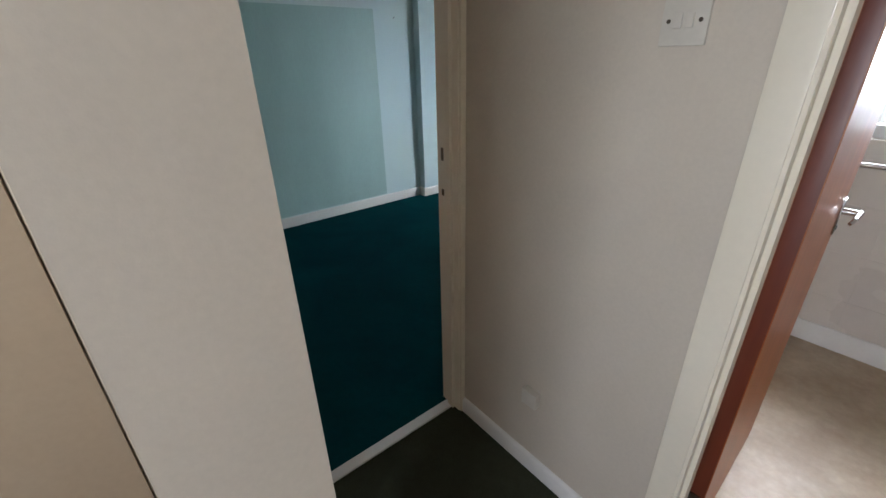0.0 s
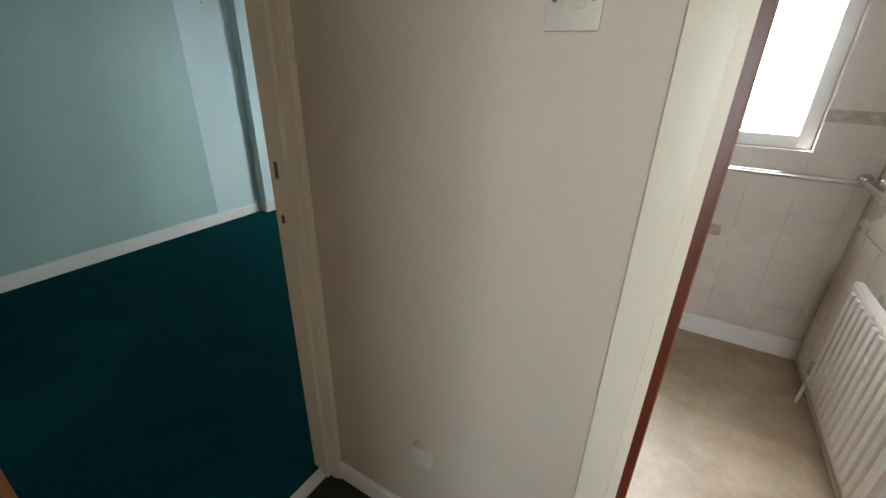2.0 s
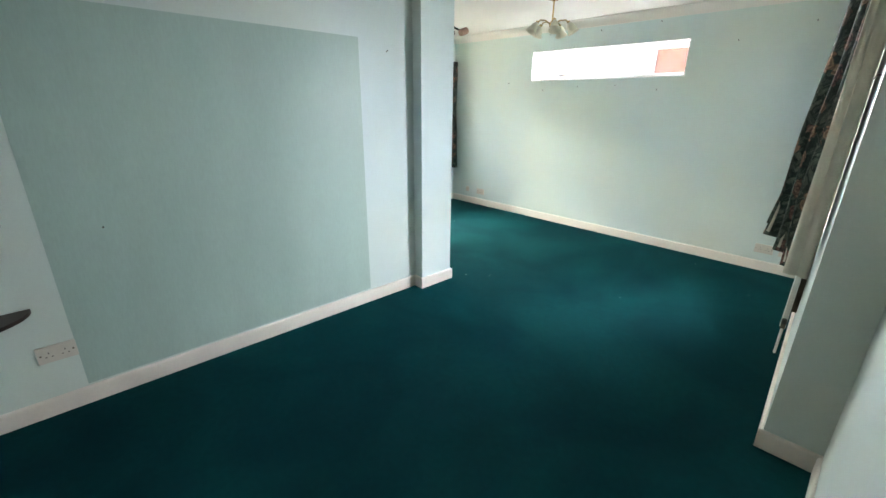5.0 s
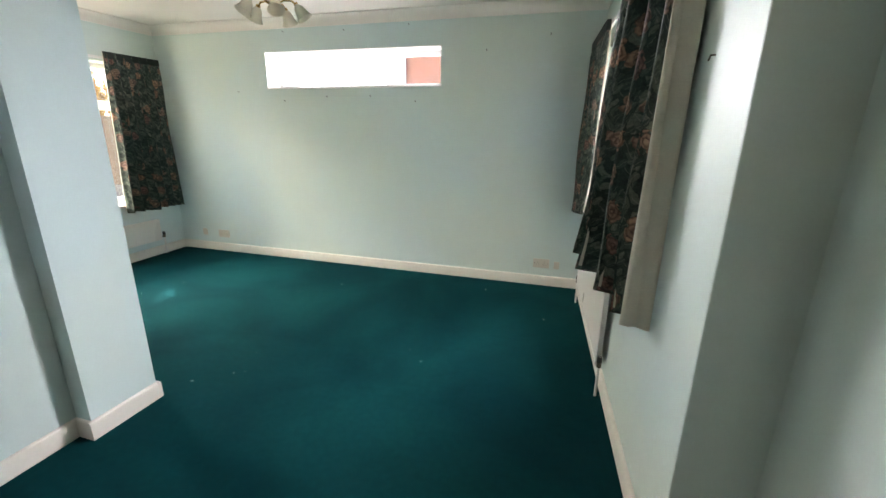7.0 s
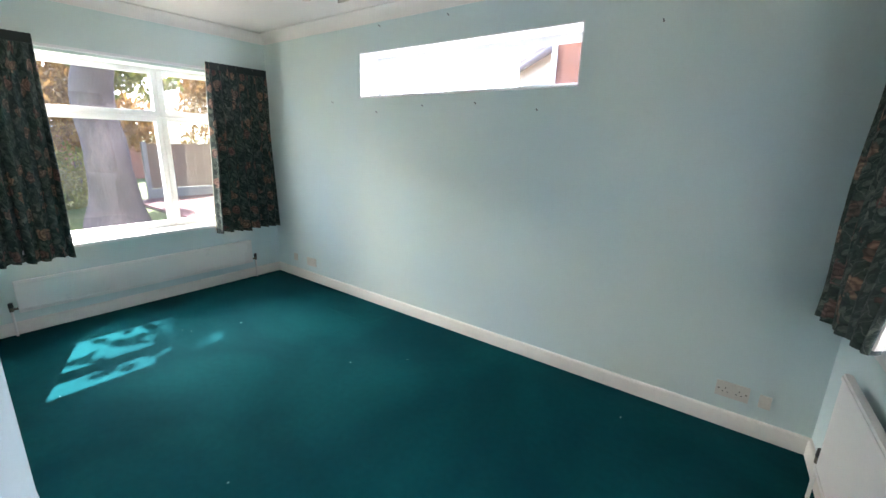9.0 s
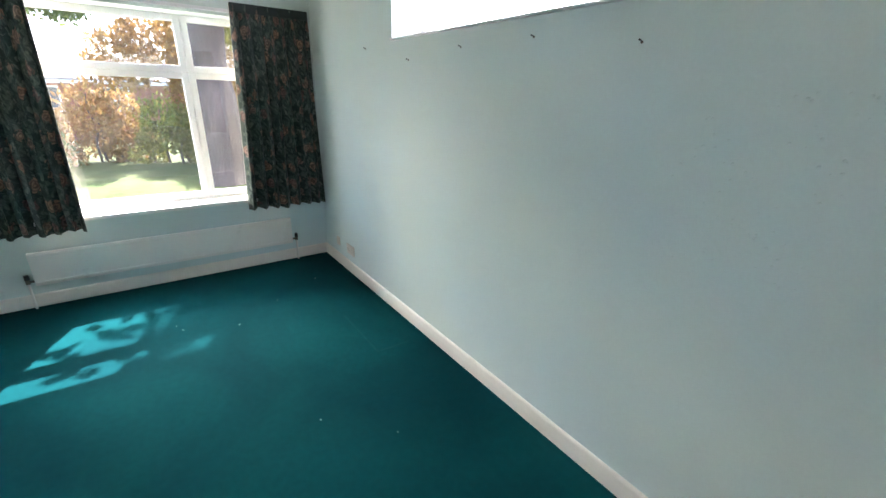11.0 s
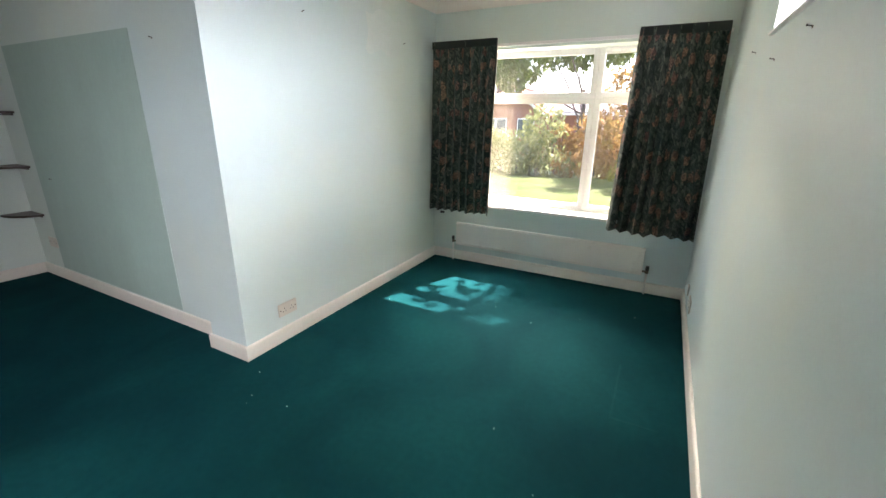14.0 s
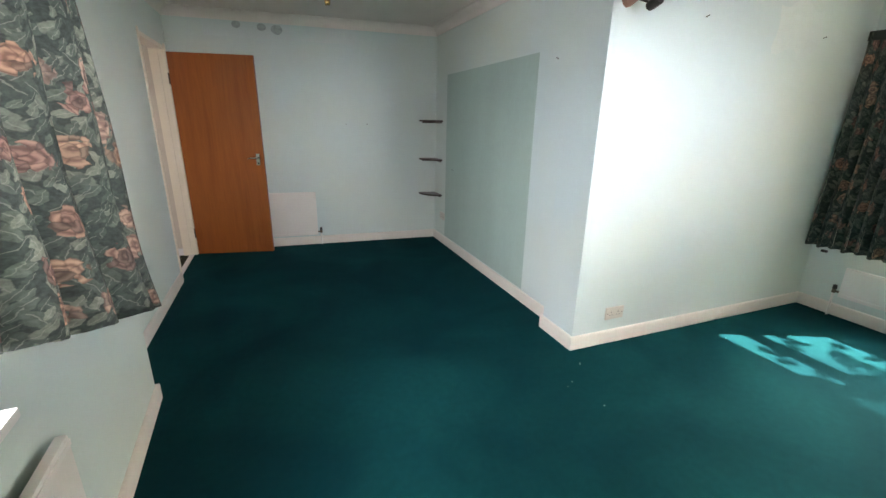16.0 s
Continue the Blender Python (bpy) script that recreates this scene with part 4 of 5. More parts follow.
def chandelier(x, y, arms, drop):
    top = thing("ceiling_light", (x, y, H), "brass ceiling light with frosted glass tulip shades", "ceiling light")
    bm = bmesh.new()
    lathe(bm, [(0.0, 0), (0.058, -0.001), (0.055, -0.018), (0.02, -0.032), (0.0, -0.033)], (x, y, H))
    part("ceiling_rose", bm, BRASS, top)
    zb = H - drop
    bm = bmesh.new()
    tube(bm, (x, y, H - 0.03), (x, y, zb + 0.05), 0.007)
    part("stem", bm, BRASS, top)
    bm = bmesh.new()
    lathe(bm, [(0.0, 0.06), (0.012, 0.055), (0.028, 0.03), (0.022, 0.005), (0.01, -0.01), (0.014, -0.02), (0.008, -0.032), (0.0, -0.036)], (x, y, zb))
    part("hub", bm, BRASS, top)
    for k in range(arms):
        a = 2 * math.pi * k / arms + 0.4
        c, s = math.cos(a), math.sin(a)
        pts = [(0.02, 0.03), (0.07, 0.055), (0.12, 0.055), (0.15, 0.03)]
        bm = bmesh.new()
        for (r0, h0), (r1, h1) in zip(pts, pts[1:]):
            tube(bm, (x + c * r0, y + s * r0, zb + h0), (x + c * r1, y + s * r1, zb + h1), 0.006, segs=10)
        arm = part("arm", bm, BRASS, top)
        tilt = Matrix.Rotation(a, 4, "Z") @ Matrix.Rotation(radians(-32), 4, "Y")
        bm = bmesh.new()
        lathe(bm, [(0.014, 0.005), (0.018, -0.005), (0.03, -0.02), (0.036, -0.045), (0.042, -0.07), (0.055, -0.092), (0.052, -0.092), (0.039, -0.07), (0.033, -0.045), (0.027, -0.021), (0.014, -0.008)], (x + c * 0.15, y + s * 0.15, zb + 0.03), 18, tilt)
        part("shade", bm, SHADE, arm, "frosted glass tulip shade")
        bm = bmesh.new()
        lathe(bm, [(0.0, 0.016), (0.014, 0.014), (0.016, -0.006), (0.0, -0.008)], (x + c * 0.15, y + s * 0.15, zb + 0.03), 14, tilt)
        part("lamp_holder", bm, BRASS, arm)
    return top


chandelier(0.13, 4.08, 5, 0.245)
top = thing("pendant_light", (1.32, 1.3, H), "short brass pendant lamp holder without a shade", "ceiling light")
bm = bmesh.new()
lathe(bm, [(0.0, 0), (0.045, -0.001), (0.04, -0.02), (0.01, -0.03), (0.0, -0.03)], (1.32, 1.3, H))
part("ceiling_rose", bm, BRASS, top)
bm = bmesh.new()
tube(bm, (1.32, 1.3, H - 0.029), (1.32, 1.3, 2.26), 0.006)
part("stem", bm, BRASS, top)
bm = bmesh.new()
lathe(bm, [(0.0, 0.0), (0.012, 0.0), (0.021, -0.012), (0.021, -0.04), (0.015, -0.052), (0.0, -0.052)], (1.32, 1.3, 2.262))
part("lamp_holder", bm, BRASS, top)

SPOT_WOOD = timber("pinkish_wood", (0.42, 0.24, 0.17), (0.30, 0.16, 0.11), 0.45, "x", 0.2)
top = thing("wall_spotlight", (-0.005, K[1], 2.06), "brown wooden wall light with two dark spot heads", "wall light")
bm = bmesh.new()
lathe(bm, [(0.0, 0), (0.05, 0), (0.052, 0.008), (0.045, 0.018), (0.0, 0.018)], (-0.005, K[1], 2.065), 28, Matrix.Rotation(-math.pi / 2, 4, "X"))
base = part("back_plate", bm, SPOT_WOOD, top, "round pinkish wooden back plate")
bm = bmesh.new()
lathe(bm, [(0.018, 0.018), (0.026, 0.019), (0.026, 0.026), (0.018, 0.026)], (-0.005, K[1], 2.065), 20, Matrix.Rotation(-math.pi / 2, 4, "X"))
part("ring", bm, BRASS, base, "brass ring")
for sx in (-1, 1):
    hx = -0.005 + sx * 0.075
    bm = bmesh.new()
    tube(bm, (-0.005 + sx * 0.012, K[1] + 0.02, 2.05), (hx - sx * 0.012, K[1] + 0.085, 2.015), 0.007)
    arm = part("arm", bm, DARK, top, "dark jointed arm")
    bm = bmesh.new()
    rot = Matrix.Rotation(-math.pi / 2 + 0.35, 4, "X")
    lathe(bm, [(0.0, -0.03), (0.022, -0.028), (0.026, -0.01), (0.026, 0.04), (0.023, 0.042), (0.021, 0.02), (0.0, 0.018)], (hx, K[1] + 0.105, 2.005), 20, rot)
    part("spot_head", bm, SPOT_WOOD if sx > 0 else DARK, arm, "small round spot head")
    bm = bmesh.new()
    lathe(bm, [(0.0, 0.026), (0.017, 0.03), (0.0225, 0.041), (0.0, 0.0395)], (hx, K[1] + 0.105, 2.005), 20, rot)
    part("lamp_face", bm, DARK, arm)

# ---- bathroom fittings ----


def grab_rail(points, label, flanges):
    top = thing("grab_rail", points[0], label, "grab rail", "bathroom grab rails")
    bm = bmesh.new()
    for a, b in zip(points, points[1:]):
        tube(bm, a, b, 0.0135, segs=18)
    for p in points:
        bmesh.ops.create_uvsphere(bm, u_segments=14, v_segments=8, radius=0.0135, matrix=Matrix.Translation(p))
    part("tube", bm, CHROME, top)
    for a, b in flanges:
        bm = bmesh.new()
        tube(bm, a, b, 0.034, 0.028, segs=22)
        part("flange", bm, CHROME, top)


grab_rail([(BX - 0.012, 1.10, 1.0), (BX - 0.075, 1.12, 1.0), (BX - 0.075, 2.44, 0.99), (BX - 0.012, 2.46, 0.99)], "chrome grab rail on the tiled wall",
          [((BX - 0.009, 1.10, 1.0), (BX - 0.02, 1.10, 1.0)), ((BX - 0.009, 2.46, 0.99), (BX - 0.02, 2.46, 0.99))])
grab_rail([(BX - 0.05, BY - 0.012, 0.985), (BX - 0.06, BY - 0.07, 0.985), (3.10, BY - 0.07, 0.985), (3.09, BY - 0.012, 0.985)], "chrome grab rail under the bathroom window",
          [((BX - 0.05, BY - 0.009, 0.985), (BX - 0.05, BY - 0.02, 0.985)), ((3.09, BY - 0.009, 0.985), (3.09, BY - 0.02, 0.985))])

# ---- outside: garden, fence, houses, trees ----
GRASS = surface("lawn", (0.045, 0.085, 0.004), 0.9, 0.3, 1.5, 40, 0.6, 0.02, second=(0.078, 0.10, 0.006))
EARTH = surface("garden_soil", (0.10, 0.08, 0.05), 0.95, 0.3, 1.0, 20, 0.5, 0.02)
BRICK = surface("red_brick", (0.36, 0.15, 0.10), 0.85, 0.25, 3.0, 25, 0.4, 0.01)
PAVER = surface("red_block_paver", (0.21, 0.095, 0.078), 0.85, 0.3, 4.0, 40, 0.4, 0.006)
ROOF = surface("pale_concrete_roof_tile", (0.42, 0.37, 0.34), 0.8, 0.2, 2.0, 20, 0.4, 0.01)
ROOF_RED = surface("red_clay_tile", (0.40, 0.15, 0.09), 0.8, 0.2, 2.0, 20, 0.4, 0.01)
FENCE = timber("weathered_fence", (0.30, 0.20, 0.13), (0.20, 0.135, 0.085), 0.85, "x")
CONCRETE = surface("concrete_post", (0.30, 0.275, 0.24), 0.9, 0.15, 3.0, 40, 0.4, 0.004)
BARK = surface("tree_bark", (0.17, 0.13, 0.12), 0.95, 0.4, 4.0, 25, 0.9, 0.03, stretch=(1, 1, 0.3))
DARK_GLASS = surface("far_window_glass", (0.10, 0.12, 0.14), 0.08, 0.2, 1.0, 20, 0.0)


def leaf_paint(name, a, b):
    m, nt, bs = nodes_of(name)
    g = nt.nodes.new("ShaderNodeNewGeometry")
    nt.links.new(ramp(nt, g.outputs["Random Per Island"], [(0.0, a), (1.0, b)]), bs.inputs["Base Color"])
    bs.inputs["Roughness"].default_value = 0.6
    thin = nt.nodes.new("ShaderNodeBsdfTranslucent")
    blend = nt.nodes.new("ShaderNodeMixShader")
    blend.inputs[0].default_value = 0.45
    nt.links.new(bs.inputs["Base Color"].links[0].from_socket, thin.inputs["Color"])
    nt.links.new(bs.outputs[0], blend.inputs[1])
    nt.links.new(thin.outputs[0], blend.inputs[2])
    nt.links.new(blend.outputs[0], nt.nodes["Material Output"].inputs["Surface"])
    return m


LEAF_GREEN = leaf_paint("green_leaves", (0.07, 0.12, 0.03), (0.17, 0.23, 0.06))
LEAF_YELLOW = leaf_paint("yellow_green_leaves", (0.14, 0.18, 0.03), (0.30, 0.28, 0.06))
LEAF_AMBER = leaf_paint("amber_leaves", (0.20, 0.11, 0.03), (0.36, 0.22, 0.06))
LEAF_RED = leaf_paint("copper_leaves", (0.28, 0.14, 0.055), (0.42, 0.29, 0.10))
LEAF_SAGE = leaf_paint("sage_leaves", (0.15, 0.18, 0.06), (0.34, 0.36, 0.16))

GZ = -0.2
bm = bmesh.new()
bmesh.ops.create_grid(bm, x_segments=90, y_segments=90, size=1.0)
for v in bm.verts:
    x, y = v.co.x, v.co.y
    v.co.x, v.co.y = math.copysign(abs(x) ** 2.2, x) * 600, math.copysign(abs(y) ** 2.2, y) * 600
    far = max(0.0, min(1.0, (-v.co.x - 11.0) / 10.0))
    v.co.z = GZ - 0.95 * far + (0.02 * noise.noise(v.co * 0.6) if abs(v.co.x) + abs(v.co.y) < 60 else 0)
tagged(part("ground", bm, GRASS), "sunlit mown lawn falling away from the house", "lawn", kind="structure")


def leaves(name, blobs, count, size, material, parent, seed):
    """Many small bent leaves scattered through uneven lobes, joined into one crown."""
    rnd = random.Random(seed)
    verts, faces = [], []
    weight = [r[3] ** 2 for r in blobs]
    for _ in range(count):
        cx, cy, cz, r = rnd.choices(blobs, weight)[0]
        d = Vector((rnd.gauss(0, 1), rnd.gauss(0, 1), rnd.gauss(0, 1))).normalized()
        p = Vector((cx, cy, cz)) + d * r * (0.55 + 0.5 * rnd.random() ** 0.6) * (0.85 + 0.35 * noise.noise(d * 2.5 + Vector((cx, cy, cz))))
        q = Euler((rnd.uniform(0, 6.3), rnd.uniform(0, 6.3), rnd.uniform(0, 6.3))).to_matrix()
        s = size * rnd.uniform(0.6, 1.4)
        n = len(verts)
        for v in ((-1, 0, 0), (0, 0.45, 0.12), (1, 0, 0.25), (0, -0.45, 0.12)):
            verts.append(p + q @ (Vector(v) * s))
        faces.append((n, n + 1, n + 2, n + 3))
    me = bpy.data.meshes.new(name)
    me.from_pydata([tuple(v) for v in verts], [], faces)
    me.materials.append(material)
    ob = new(name, me)
    ob.parent = parent
    ob.matrix_parent_inverse = parent.matrix_basis.inverted()
    return ob


def limb(bm, a, b, r0, r1, bends=5, seed=0):
    """A tapered, slightly bent limb with an uneven skin."""
    a, b = Vector(a), Vector(b)
    turn = (b - a).to_track_quat("Z", "Y").to_matrix()
    rings, n = [], 14
    for k in range(bends * 3 + 1):
        f = k / (bends * 3)
        p = a.lerp(b, f) + Vector((noise.noise(Vector((f * 3, seed, 0))), noise.noise(Vector((seed, f * 3, 7))), 0)) * (b - a).length * 0.08 * math.sin(math.pi * f)
        r = r0 + (r1 - r0) * f + (0.35 * r0 * max(0, 0.12 - f) / 0.12 if r0 > 0.25 else 0)
        rings.append([bm.verts.new(p + turn @ Vector((math.cos(c), math.sin(c), 0)) * r * (1 + 0.16 * noise.noise(Vector((math.cos(c) * 2, math.sin(c) * 2, f * 6 + seed))))) for c in [2 * math.pi * i / n for i in range(n)]])
    for p, q in zip(rings, rings[1:]):
        for i in range(n):
            bm.faces.new((p[i], p[(i + 1) % n], q[(i + 1) % n], q[i]))


def tree(name, base, height, radius, blobs, count, leaf, material, label, seed, limbs=9):
    top = thing(name, base, label, "tree")
    bm = bmesh.new()
    x, y, z = base
    limb(bm, (x, y, z - 0.1), (x + 0.1, y + 0.05, z + height * 0.55), radius, radius * 0.55, 6, seed)
    part("trunk", bm, BARK, top)
    rnd = random.Random(seed)
    for k, (bx, by, bz, r) in enumerate(blobs[:limbs]):
        bm = bmesh.new()
        h = height * rnd.uniform(0.3, 0.55)
        limb(bm, (x + 0.05, y, z + h), (bx, by, bz), radius * 0.36, radius * 0.08, 5, seed + k)
        part("limb", bm, BARK, top)
    leaves("crown", blobs, count, leaf, material, top, seed)
    return top


def shrub(name, blobs, count, leaf, material, label, seed):
    x, y, z, r = blobs[0]
    top = thing(name, (x, y, GZ - 0.3), label, "shrub")
    bm = bmesh.new()
    for k, (bx, by, bz, r) in enumerate(blobs):
        limb(bm, (bx, by, GZ - 0.9 if bx < -12 else GZ - 0.05), (bx, by, bz + r * 0.4), 0.03, 0.01, 3, seed + k)
    part("stems", bm, BARK, top)
    leaves("foliage", blobs, count, leaf, material, top, seed)
    return top


def cloud(seed, centre, spread, n, r0, r1):
    rnd = random.Random(seed)
    return [(centre[0] + rnd.uniform(-1, 1) * spread[0], centre[1] + rnd.uniform(-1, 1) * spread[1], centre[2] + rnd.uniform(-1, 1) * spread[2], rnd.uniform(r0, r1)) for _ in range(n)]


# the high crown is out of view, placed to block part of the sunlight
big_tree = tree("tree", (-7.4, 5.15, GZ), 7.5, 0.40, cloud(2, (-7.9, 7.6, 8.3), (1.5, 0.9, 1.4), 15, 0.7, 1.0) + cloud(12, (-9.0, 6.2, 3.4), (0.9, 1.1, 0.8), 6, 0.4, 0.7), 20000, 0.085, LEAF_YELLOW, "large garden tree with a thick grey trunk", 4)
# a low bough over the window, added out of view to dapple the sun
bm = bmesh.new()
limb(bm, (-7.2, 5.2, 3.3), (-3.9, 5.0, 3.45), 0.11, 0.015, 5, 41)
part("limb", bm, BARK, big_tree)
leaves("crown", cloud(67, (-3.8, 4.60, 3.2), (0.44, 0.34, 0.08), 62, 0.012, 0.05), 2700, 0.021, LEAF_YELLOW, big_tree, 62)
# denser unseen leaves, added to cut the sun off to one side
leaves("crown", cloud(63, (-3.95, 5.42, 3.3), (0.75, 0.36, 0.1), 34, 0.10, 0.2), 3600, 0.04, LEAF_YELLOW, big_tree, 64)
tree("tree", (-17.0, 1.6, GZ - 0.6), 6.0, 0.12, cloud(3, (-17.2, 0.9, 4.3), (1.6, 2.6, 1.2), 16, 0.6, 1.0), 10000, 0.12, LEAF_GREEN, "slim green tree beyond the hedge", 9, 4)
tree("tree", (-30.0, -7.0, GZ - 1), 9.0, 0.3, cloud(5, (-30, -7.0, 6.4), (1.8, 3.2, 1.6), 10, 0.9, 1.6), 5000, 0.22, LEAF_GREEN, "tall green tree behind the bungalows", 14, 4)
tree("tree", (-11.5, 5.6, GZ), 4.6, 0.12, cloud(8, (-11.2, 5.3, 2.8), (0.9, 1.8, 1.5), 16, 0.45, 0.85), 11000, 0.075, LEAF_AMBER, "small tree with amber leaves", 21, 4)
tree("tree", (-11.6, 9.9, GZ), 4.8, 0.12, cloud(9, (-11.3, 9.9, 2.5), (2.3, 0.7, 1.6), 24, 0.5, 0.9), 13000, 0.08, LEAF_AMBER, "amber-leaved tree behind the garden fence", 23, 4)
shrub("shrub", cloud(31, (-11.6, 0.4, 0.55), (0.8, 1.7, 0.6), 14, 0.45, 0.75), 7000, 0.07, LEAF_SAGE, "sage green garden shrub at the lawn's edge", 31)
shrub("shrub", cloud(32, (-11.9, 3.0, 0.5), (0.7, 1.0, 0.6), 10, 0.4, 0.7), 5200, 0.07, LEAF_RED, "copper-leaved shrub at the lawn's edge", 32)
shrub("shrub", cloud(33, (-10.6, 4.5, 0.4), (0.6, 1.1, 0.5), 10, 0.35, 0.6), 4800, 0.06, LEAF_YELLOW, "yellow-green low shrub by the tree", 33)
shrub("shrub", cloud(34, (-12.5, -2.6, 0.3), (0.8, 1.3, 0.5), 8, 0.4, 0.7), 3600, 0.08, LEAF_GREEN, "dark green garden shrub", 34)


def fence_panel(p0, p1, z0, z1):
    top = thing("fence_panel", ((p0[0] + p1[0]) / 2, (p0[1] + p1[1]) / 2, z0), "weathered larch-lap fence panel beside a concrete post", "fence", "garden fence")
    m, n = along(p0, p1)
    k = 11
    for i in range(k):
        h = (z1 - z0 - 0.28) / k
        bm = bmesh.new()
        box(bm, 0.06, -0.012, z0 + 0.28 + h * i, n - 0.06, 0.006, z0 + 0.28 + h * (i + 1) + 0.012, 0.0, m @ Matrix.Rotation(0.0, 4, "X"))
        part("slat", bm, FENCE, top)
    boxes("gravel_board", [(0.05, -0.025, z0 - 0.1, n - 0.05, 0.025, z0 + 0.27)], CONCRETE, top, m=m)
    boxes("cap_rail", [(0.05, -0.03, z1 + 0.012, n - 0.05, 0.03, z1 + 0.04)], FENCE, top, m=m)
    boxes("post", [(-0.05, -0.05, z0 - 0.2, 0.05, 0.05, z1 + 0.08)], CONCRETE, top, m=m, bevel=0.008)


for k in range(9):
    fence_panel((-10.4 + 1.85 * k, 8.6), (-10.4 + 1.85 * (k + 1), 8.6), GZ, 1.55)
fence_panel((-10.4, 6.7), (-10.4, 8.55), GZ, 1.15)


def window_far(parent, m, x0, z0, x1, z1, lights=2):
    bm = bmesh.new()
    box(bm, x0, 0, z0, x1, 0.03, z1, m=m)
    w = part("window", bm, UPVC, parent, "white framed window")
    n = (x1 - x0) / lights
    for k in range(lights):
        bm = bmesh.new()
        box(bm, x0 + n * k + 0.06, 0.028, z0 + 0.06, x0 + n * (k + 1) - 0.06, 0.034, z1 - 0.06, m=m)
        part("pane", bm, DARK_GLASS, w)


def house(name, p0, p1, deep, z0, eave, ridge, material, label, windows, gable_on_face=False, walling=BRICK, edging=UPVC):
    """A plain house: its front runs from p0 to p1 with the viewer on its left."""
    m, n = along(p0, p1)
    top = thing(name, m @ Vector((n / 2, 0, z0)), label, "house")
    bm = bmesh.new()
    box(bm, 0, 0, z0, n, -deep, eave, m=m)
    if gable_on_face:
        for y in (0, -deep):
            bm.faces.new([bm.verts.new(m @ Vector(v)) for v in ((0, y, eave), (n, y, eave), (n / 2, y, ridge))])
    part("wall", bm, walling, top)
    o = 0.3
    if gable_on_face:
        prof = [((-o, eave - 0.12), (n / 2, ridge + 0.06)), ((n + o, eave - 0.12), (n / 2, ridge + 0.06))]
        for a, b in prof:
            bm = bmesh.new()
            c = [bm.verts.new(m @ Vector((x, y, z + dz))) for dz in (0, 0.12) for (x, z), y in ((a, o), (b, o), (b, -deep - o), (a, -deep - o))]
            bm.faces.new(c[:4]); bm.faces.new(c[4:])
            for i in range(4):
                bm.faces.new((c[i], c[(i + 1) % 4], c[4 + (i + 1) % 4], c[4 + i]))
            part("roof", bm, material, top)
            bm = bmesh.new()
            c = [bm.verts.new(m @ Vector(v)) for v in ((a[0], o + 0.01, a[1] - 0.16), (b[0], o + 0.01, b[1] - 0.16), (b[0], o + 0.01, b[1] + 0.02), (a[0], o + 0.01, a[1] + 0.02))]
            bm.faces.new(c)
            ob = part("bargeboard", bm, edging, top)
            so = ob.modifiers.new("thick", "SOLIDIFY")
            so.thickness = 0.03
    else:
        for ya, za, yb, zb in ((o, eave - 0.1, -deep / 2, ridge), (-deep - o, eave - 0.1, -deep / 2, ridge)):
            bm = bmesh.new()
            c = [bm.verts.new(m @ Vector((x, y, z + dz))) for dz in (0, 0.12) for x, y, z in ((-o, ya, za), (n + o, ya, za), (n + o, yb, zb), (-o, yb, zb))]
            bm.faces.new(c[:4]); bm.faces.new(c[4:])
            for i in range(4):
                bm.faces.new((c[i], c[(i + 1) % 4], c[4 + (i + 1) % 4], c[4 + i]))
            part("roof", bm, material, top)
        boxes("fascia", [(-o, o - 0.01, eave - 0.22, n + o, o + 0.02, eave - 0.06)], UPVC, top, m=m)
    for w in windows:
        window_far(top, m, *w)
    return top


house("house", (-25, -2.0), (-25, -6.4), 7.0, -1.6, 1.55, 3.1, ROOF_RED, "red brick bungalow with a gable and white windows", [(0.6, 0.1, 1.7, 1.3, 1), (2.4, 0.1, 3.9, 1.3, 2)], True)
house("house", (-27, 12.0), (-27, -1.6), 8.0, -1.6, 1.75, 3.0, ROOF, "long red brick bungalow with a pale tiled roof", [(8.2, 0.2, 9.6, 1.4, 2), (11.0, 0.2, 12.4, 1.4, 2), (4.0, 0.2, 5.5, 1.4, 2)])
nh = house("house", (8.0, 9.9), (-1.25, 9.9), 2.6, GZ, 3.75, 4.9, ROOF_RED, "red brick neighbouring house close behind the fence", [(3.0, 1.0, 4.4, 2.2, 2)])
bm = bmesh.new()
tube(bm, (-1.18, 9.83, GZ), (-1.18, 9.83, 3.6), 0.045)
part("downpipe", bm, UPVC, nh, "white downpipe")
RENDER_WALL = surface("pale_wall_render", (0.72, 0.69, 0.63), 0.85, 0.08, 1.5, 40, 0.3, 0.004)
VERGE = surface("grey_verge_board", (0.26, 0.25, 0.25), 0.7, 0.15, 3.0, 40, 0.1)
house("house", (2.6, 13.2), (-6.2, 13.2), 7.0, GZ, 1.95, 4.07, ROOF, "pale rendered bungalow with a grey gable verge", [], True, RENDER_WALL, VERGE)

# patio of red blocks beside the lawn
patio = tagged(flat("pavement", [(-10.2, 6.15), (-4.2, 6.15), (-4.2, 8.45), (-10.2, 8.45)], GZ - 0.05, GZ + 0.035, EARTH, "patio of red block pavers", "patio"), kind="structure")
bm = bmesh.new()
box(bm, -0.098, -0.098, 0, 0.098, 0.098, 0.035, 0.008)
pm = bpy.data.meshes.new("paver")
bm.to_mesh(pm)
bm.free()
pm.materials.append(PAVER)
for i in range(28):
    for j in range(10):
        ob = new("paver", pm)
        ob.parent = patio
        ob.location = (-10.0 + 0.205 * i, 6.27 + 0.205 * j, GZ + 0.032 + 0.002 * noise.noise(Vector((i * 1.7, j * 2.3, 0))))

# ---- bathroom tiles, last ----
TILES = {}


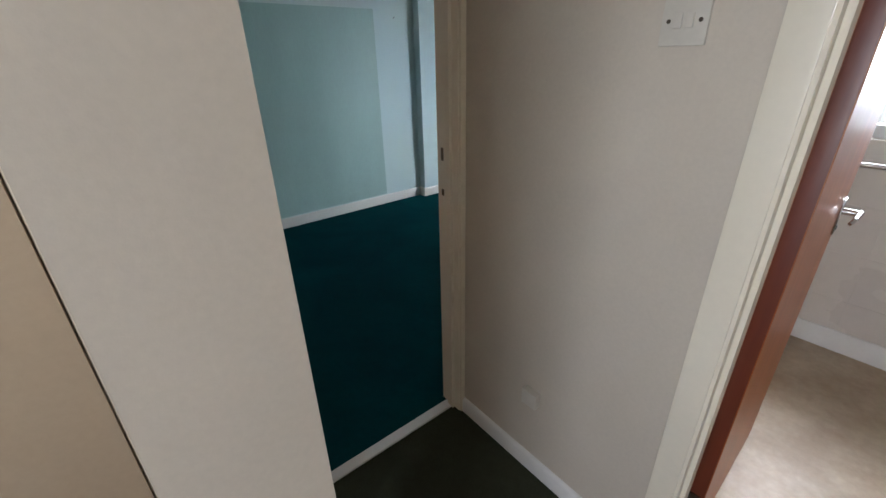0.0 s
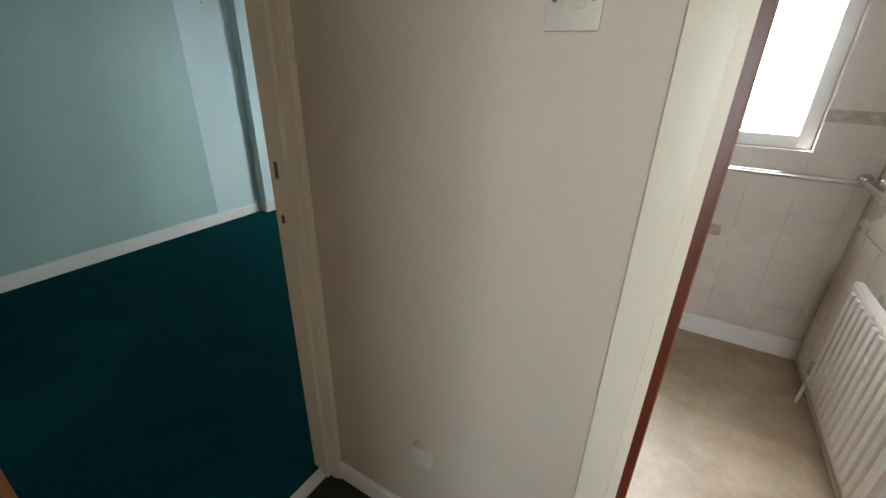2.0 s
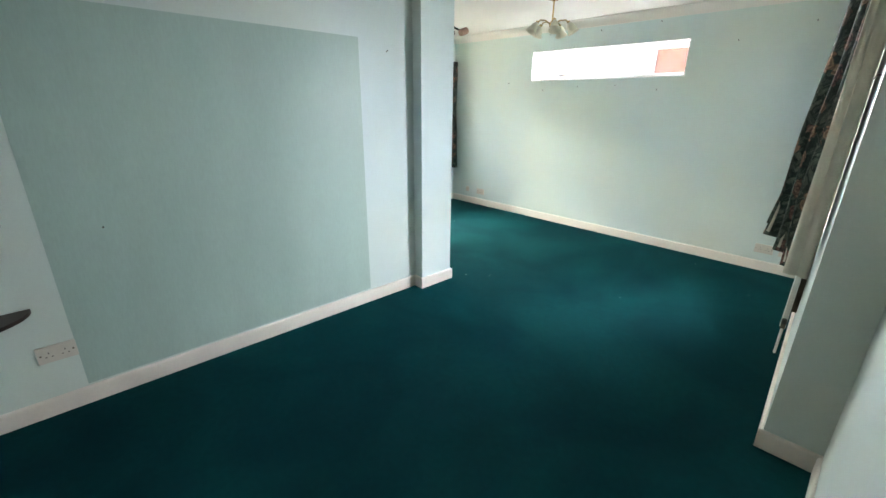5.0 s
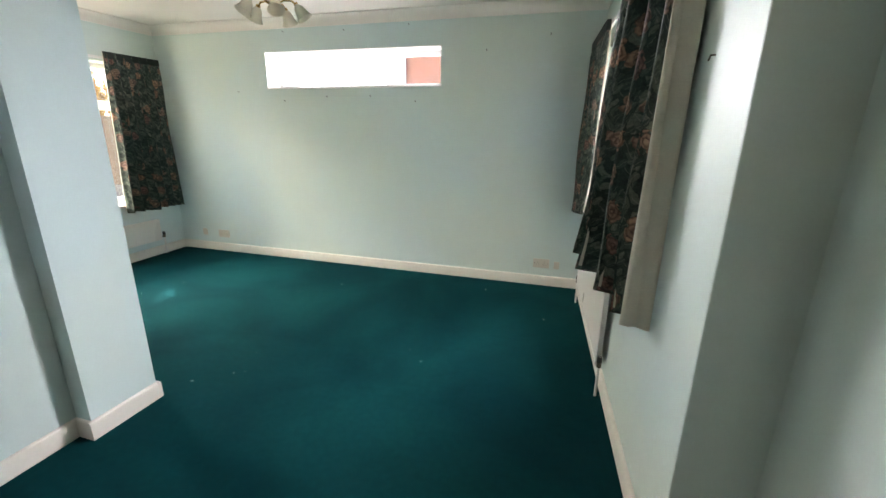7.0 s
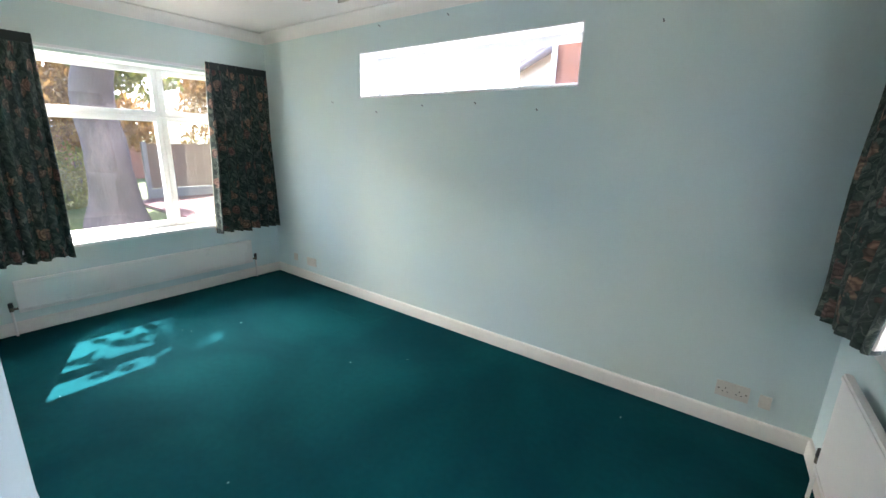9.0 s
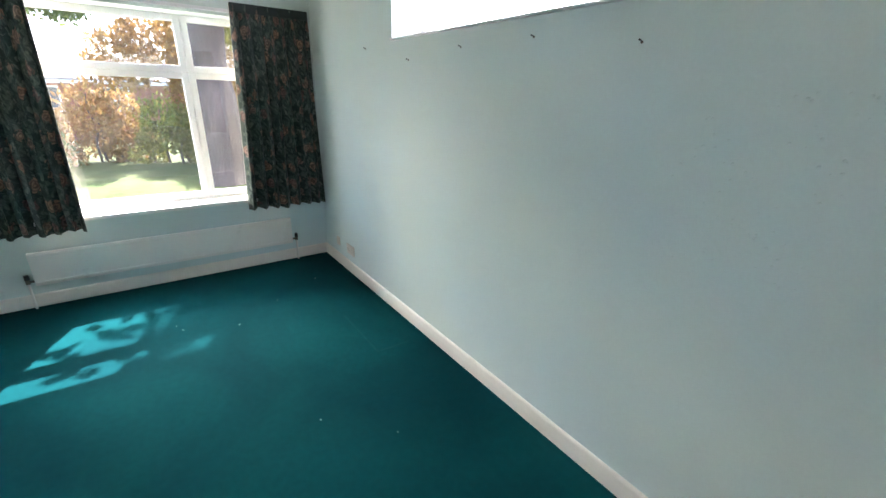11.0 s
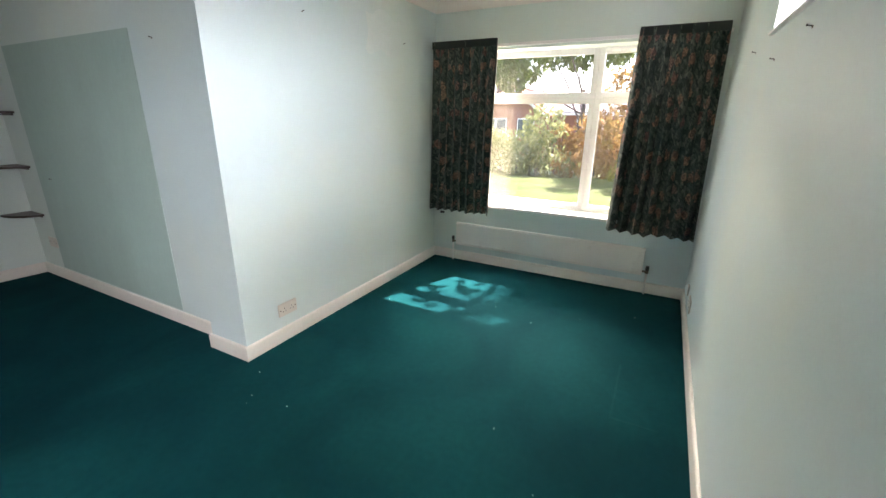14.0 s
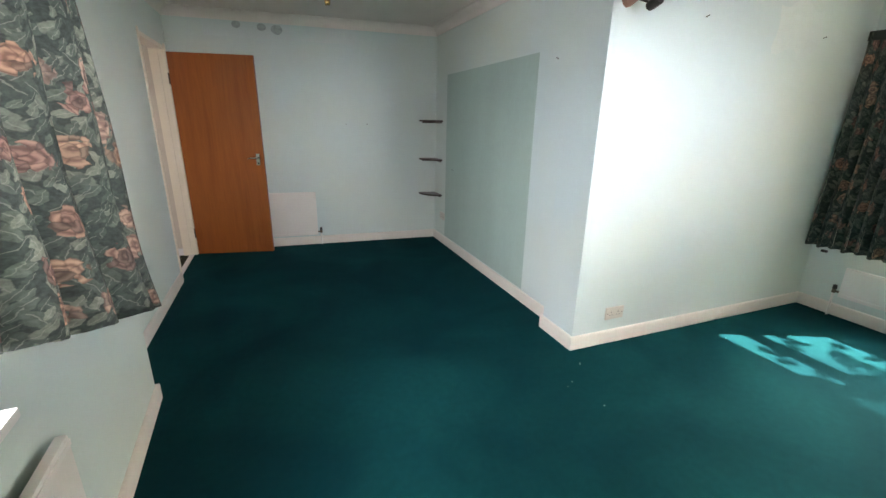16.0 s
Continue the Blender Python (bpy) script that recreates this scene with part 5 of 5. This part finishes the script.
def tile_mesh(w, h, material, gap=0.0015):
    key = (round(w, 3), round(h, 3), material.name, gap)
    if key not in TILES:
        bm = bmesh.new()
        vs = box(bm, -w / 2 + gap, 0.0005, -h / 2 + gap, w / 2 - gap, 0.009, h / 2 - gap)
        es = [e for e in bm.edges if all(abs(v.co.y - 0.009) < 1e-6 for v in e.verts)]
        bmesh.ops.bevel(bm, geom=es, offset=gap, segments=1, affect="EDGES")
        me = bpy.data.meshes.new("tile")
        bm.to_mesh(me)
        bm.free()
        me.materials.append(material)
        TILES[key] = me
    return TILES[key]


def tile_wall(parent, m, s_edges, z_edges, holes=(), border=None, gap=0.0015):
    for a, b in zip(s_edges, s_edges[1:]):
        for lo, hi in zip(z_edges, z_edges[1:]):
            if b - a < 0.012:
                continue
            if any(a < x1 - 1e-4 and b > x0 + 1e-4 and lo < z1 - 1e-4 and hi > z0 + 1e-4 for x0, x1, z0, z1 in holes):
                continue
            mat = TILE_BORDER if border and abs(lo - border) < 1e-4 else TILE
            ob = new("tile", tile_mesh(b - a, hi - lo, mat, gap))
            ob.parent = parent
            ob.matrix_basis = m @ Matrix.Translation(((a + b) / 2, 0, (lo + hi) / 2))


ZROWS = [0.0, 0.03, 0.28, 0.53, 0.78, 1.03, 1.225, 1.28, 1.52, 1.77, 2.02, 2.27, 2.395]
BE, BEL = along((BX, 0.846), (BX, BY))
edges = [0.0] + [0.154 + 0.2 * k for k in range(8)] + [BEL - 0.001]
tile_wall(bath_east, BE, edges, ZROWS, border=1.225)
BN, BNL = along((BX, BY), (HX, BY))
zn = sorted(set(ZROWS + [1.09, 2.10]))
zn = [z for z in zn if z not in (1.03, 2.02)]
edges = [0.010, 0.07, 0.27, 0.47, 0.67, 0.87, 1.0, 1.2, 1.4, BNL - 0.001]
tile_wall(bath_north, BN, edges, zn, holes=[(0.27, 1.0, 1.09, 2.10)], border=1.225, gap=0.0005)
for m, s, z in ((BN, BX - 3.85, 0.64), (BE, 0.254, 0.675)):
    ob = new("tile_motif", tile_mesh(0.062, 0.062, TILE_BORDER))
    ob.parent = bath_north if m is BN else bath_east
    ob.matrix_basis = m @ Matrix.Translation((s, 0.0035, z))
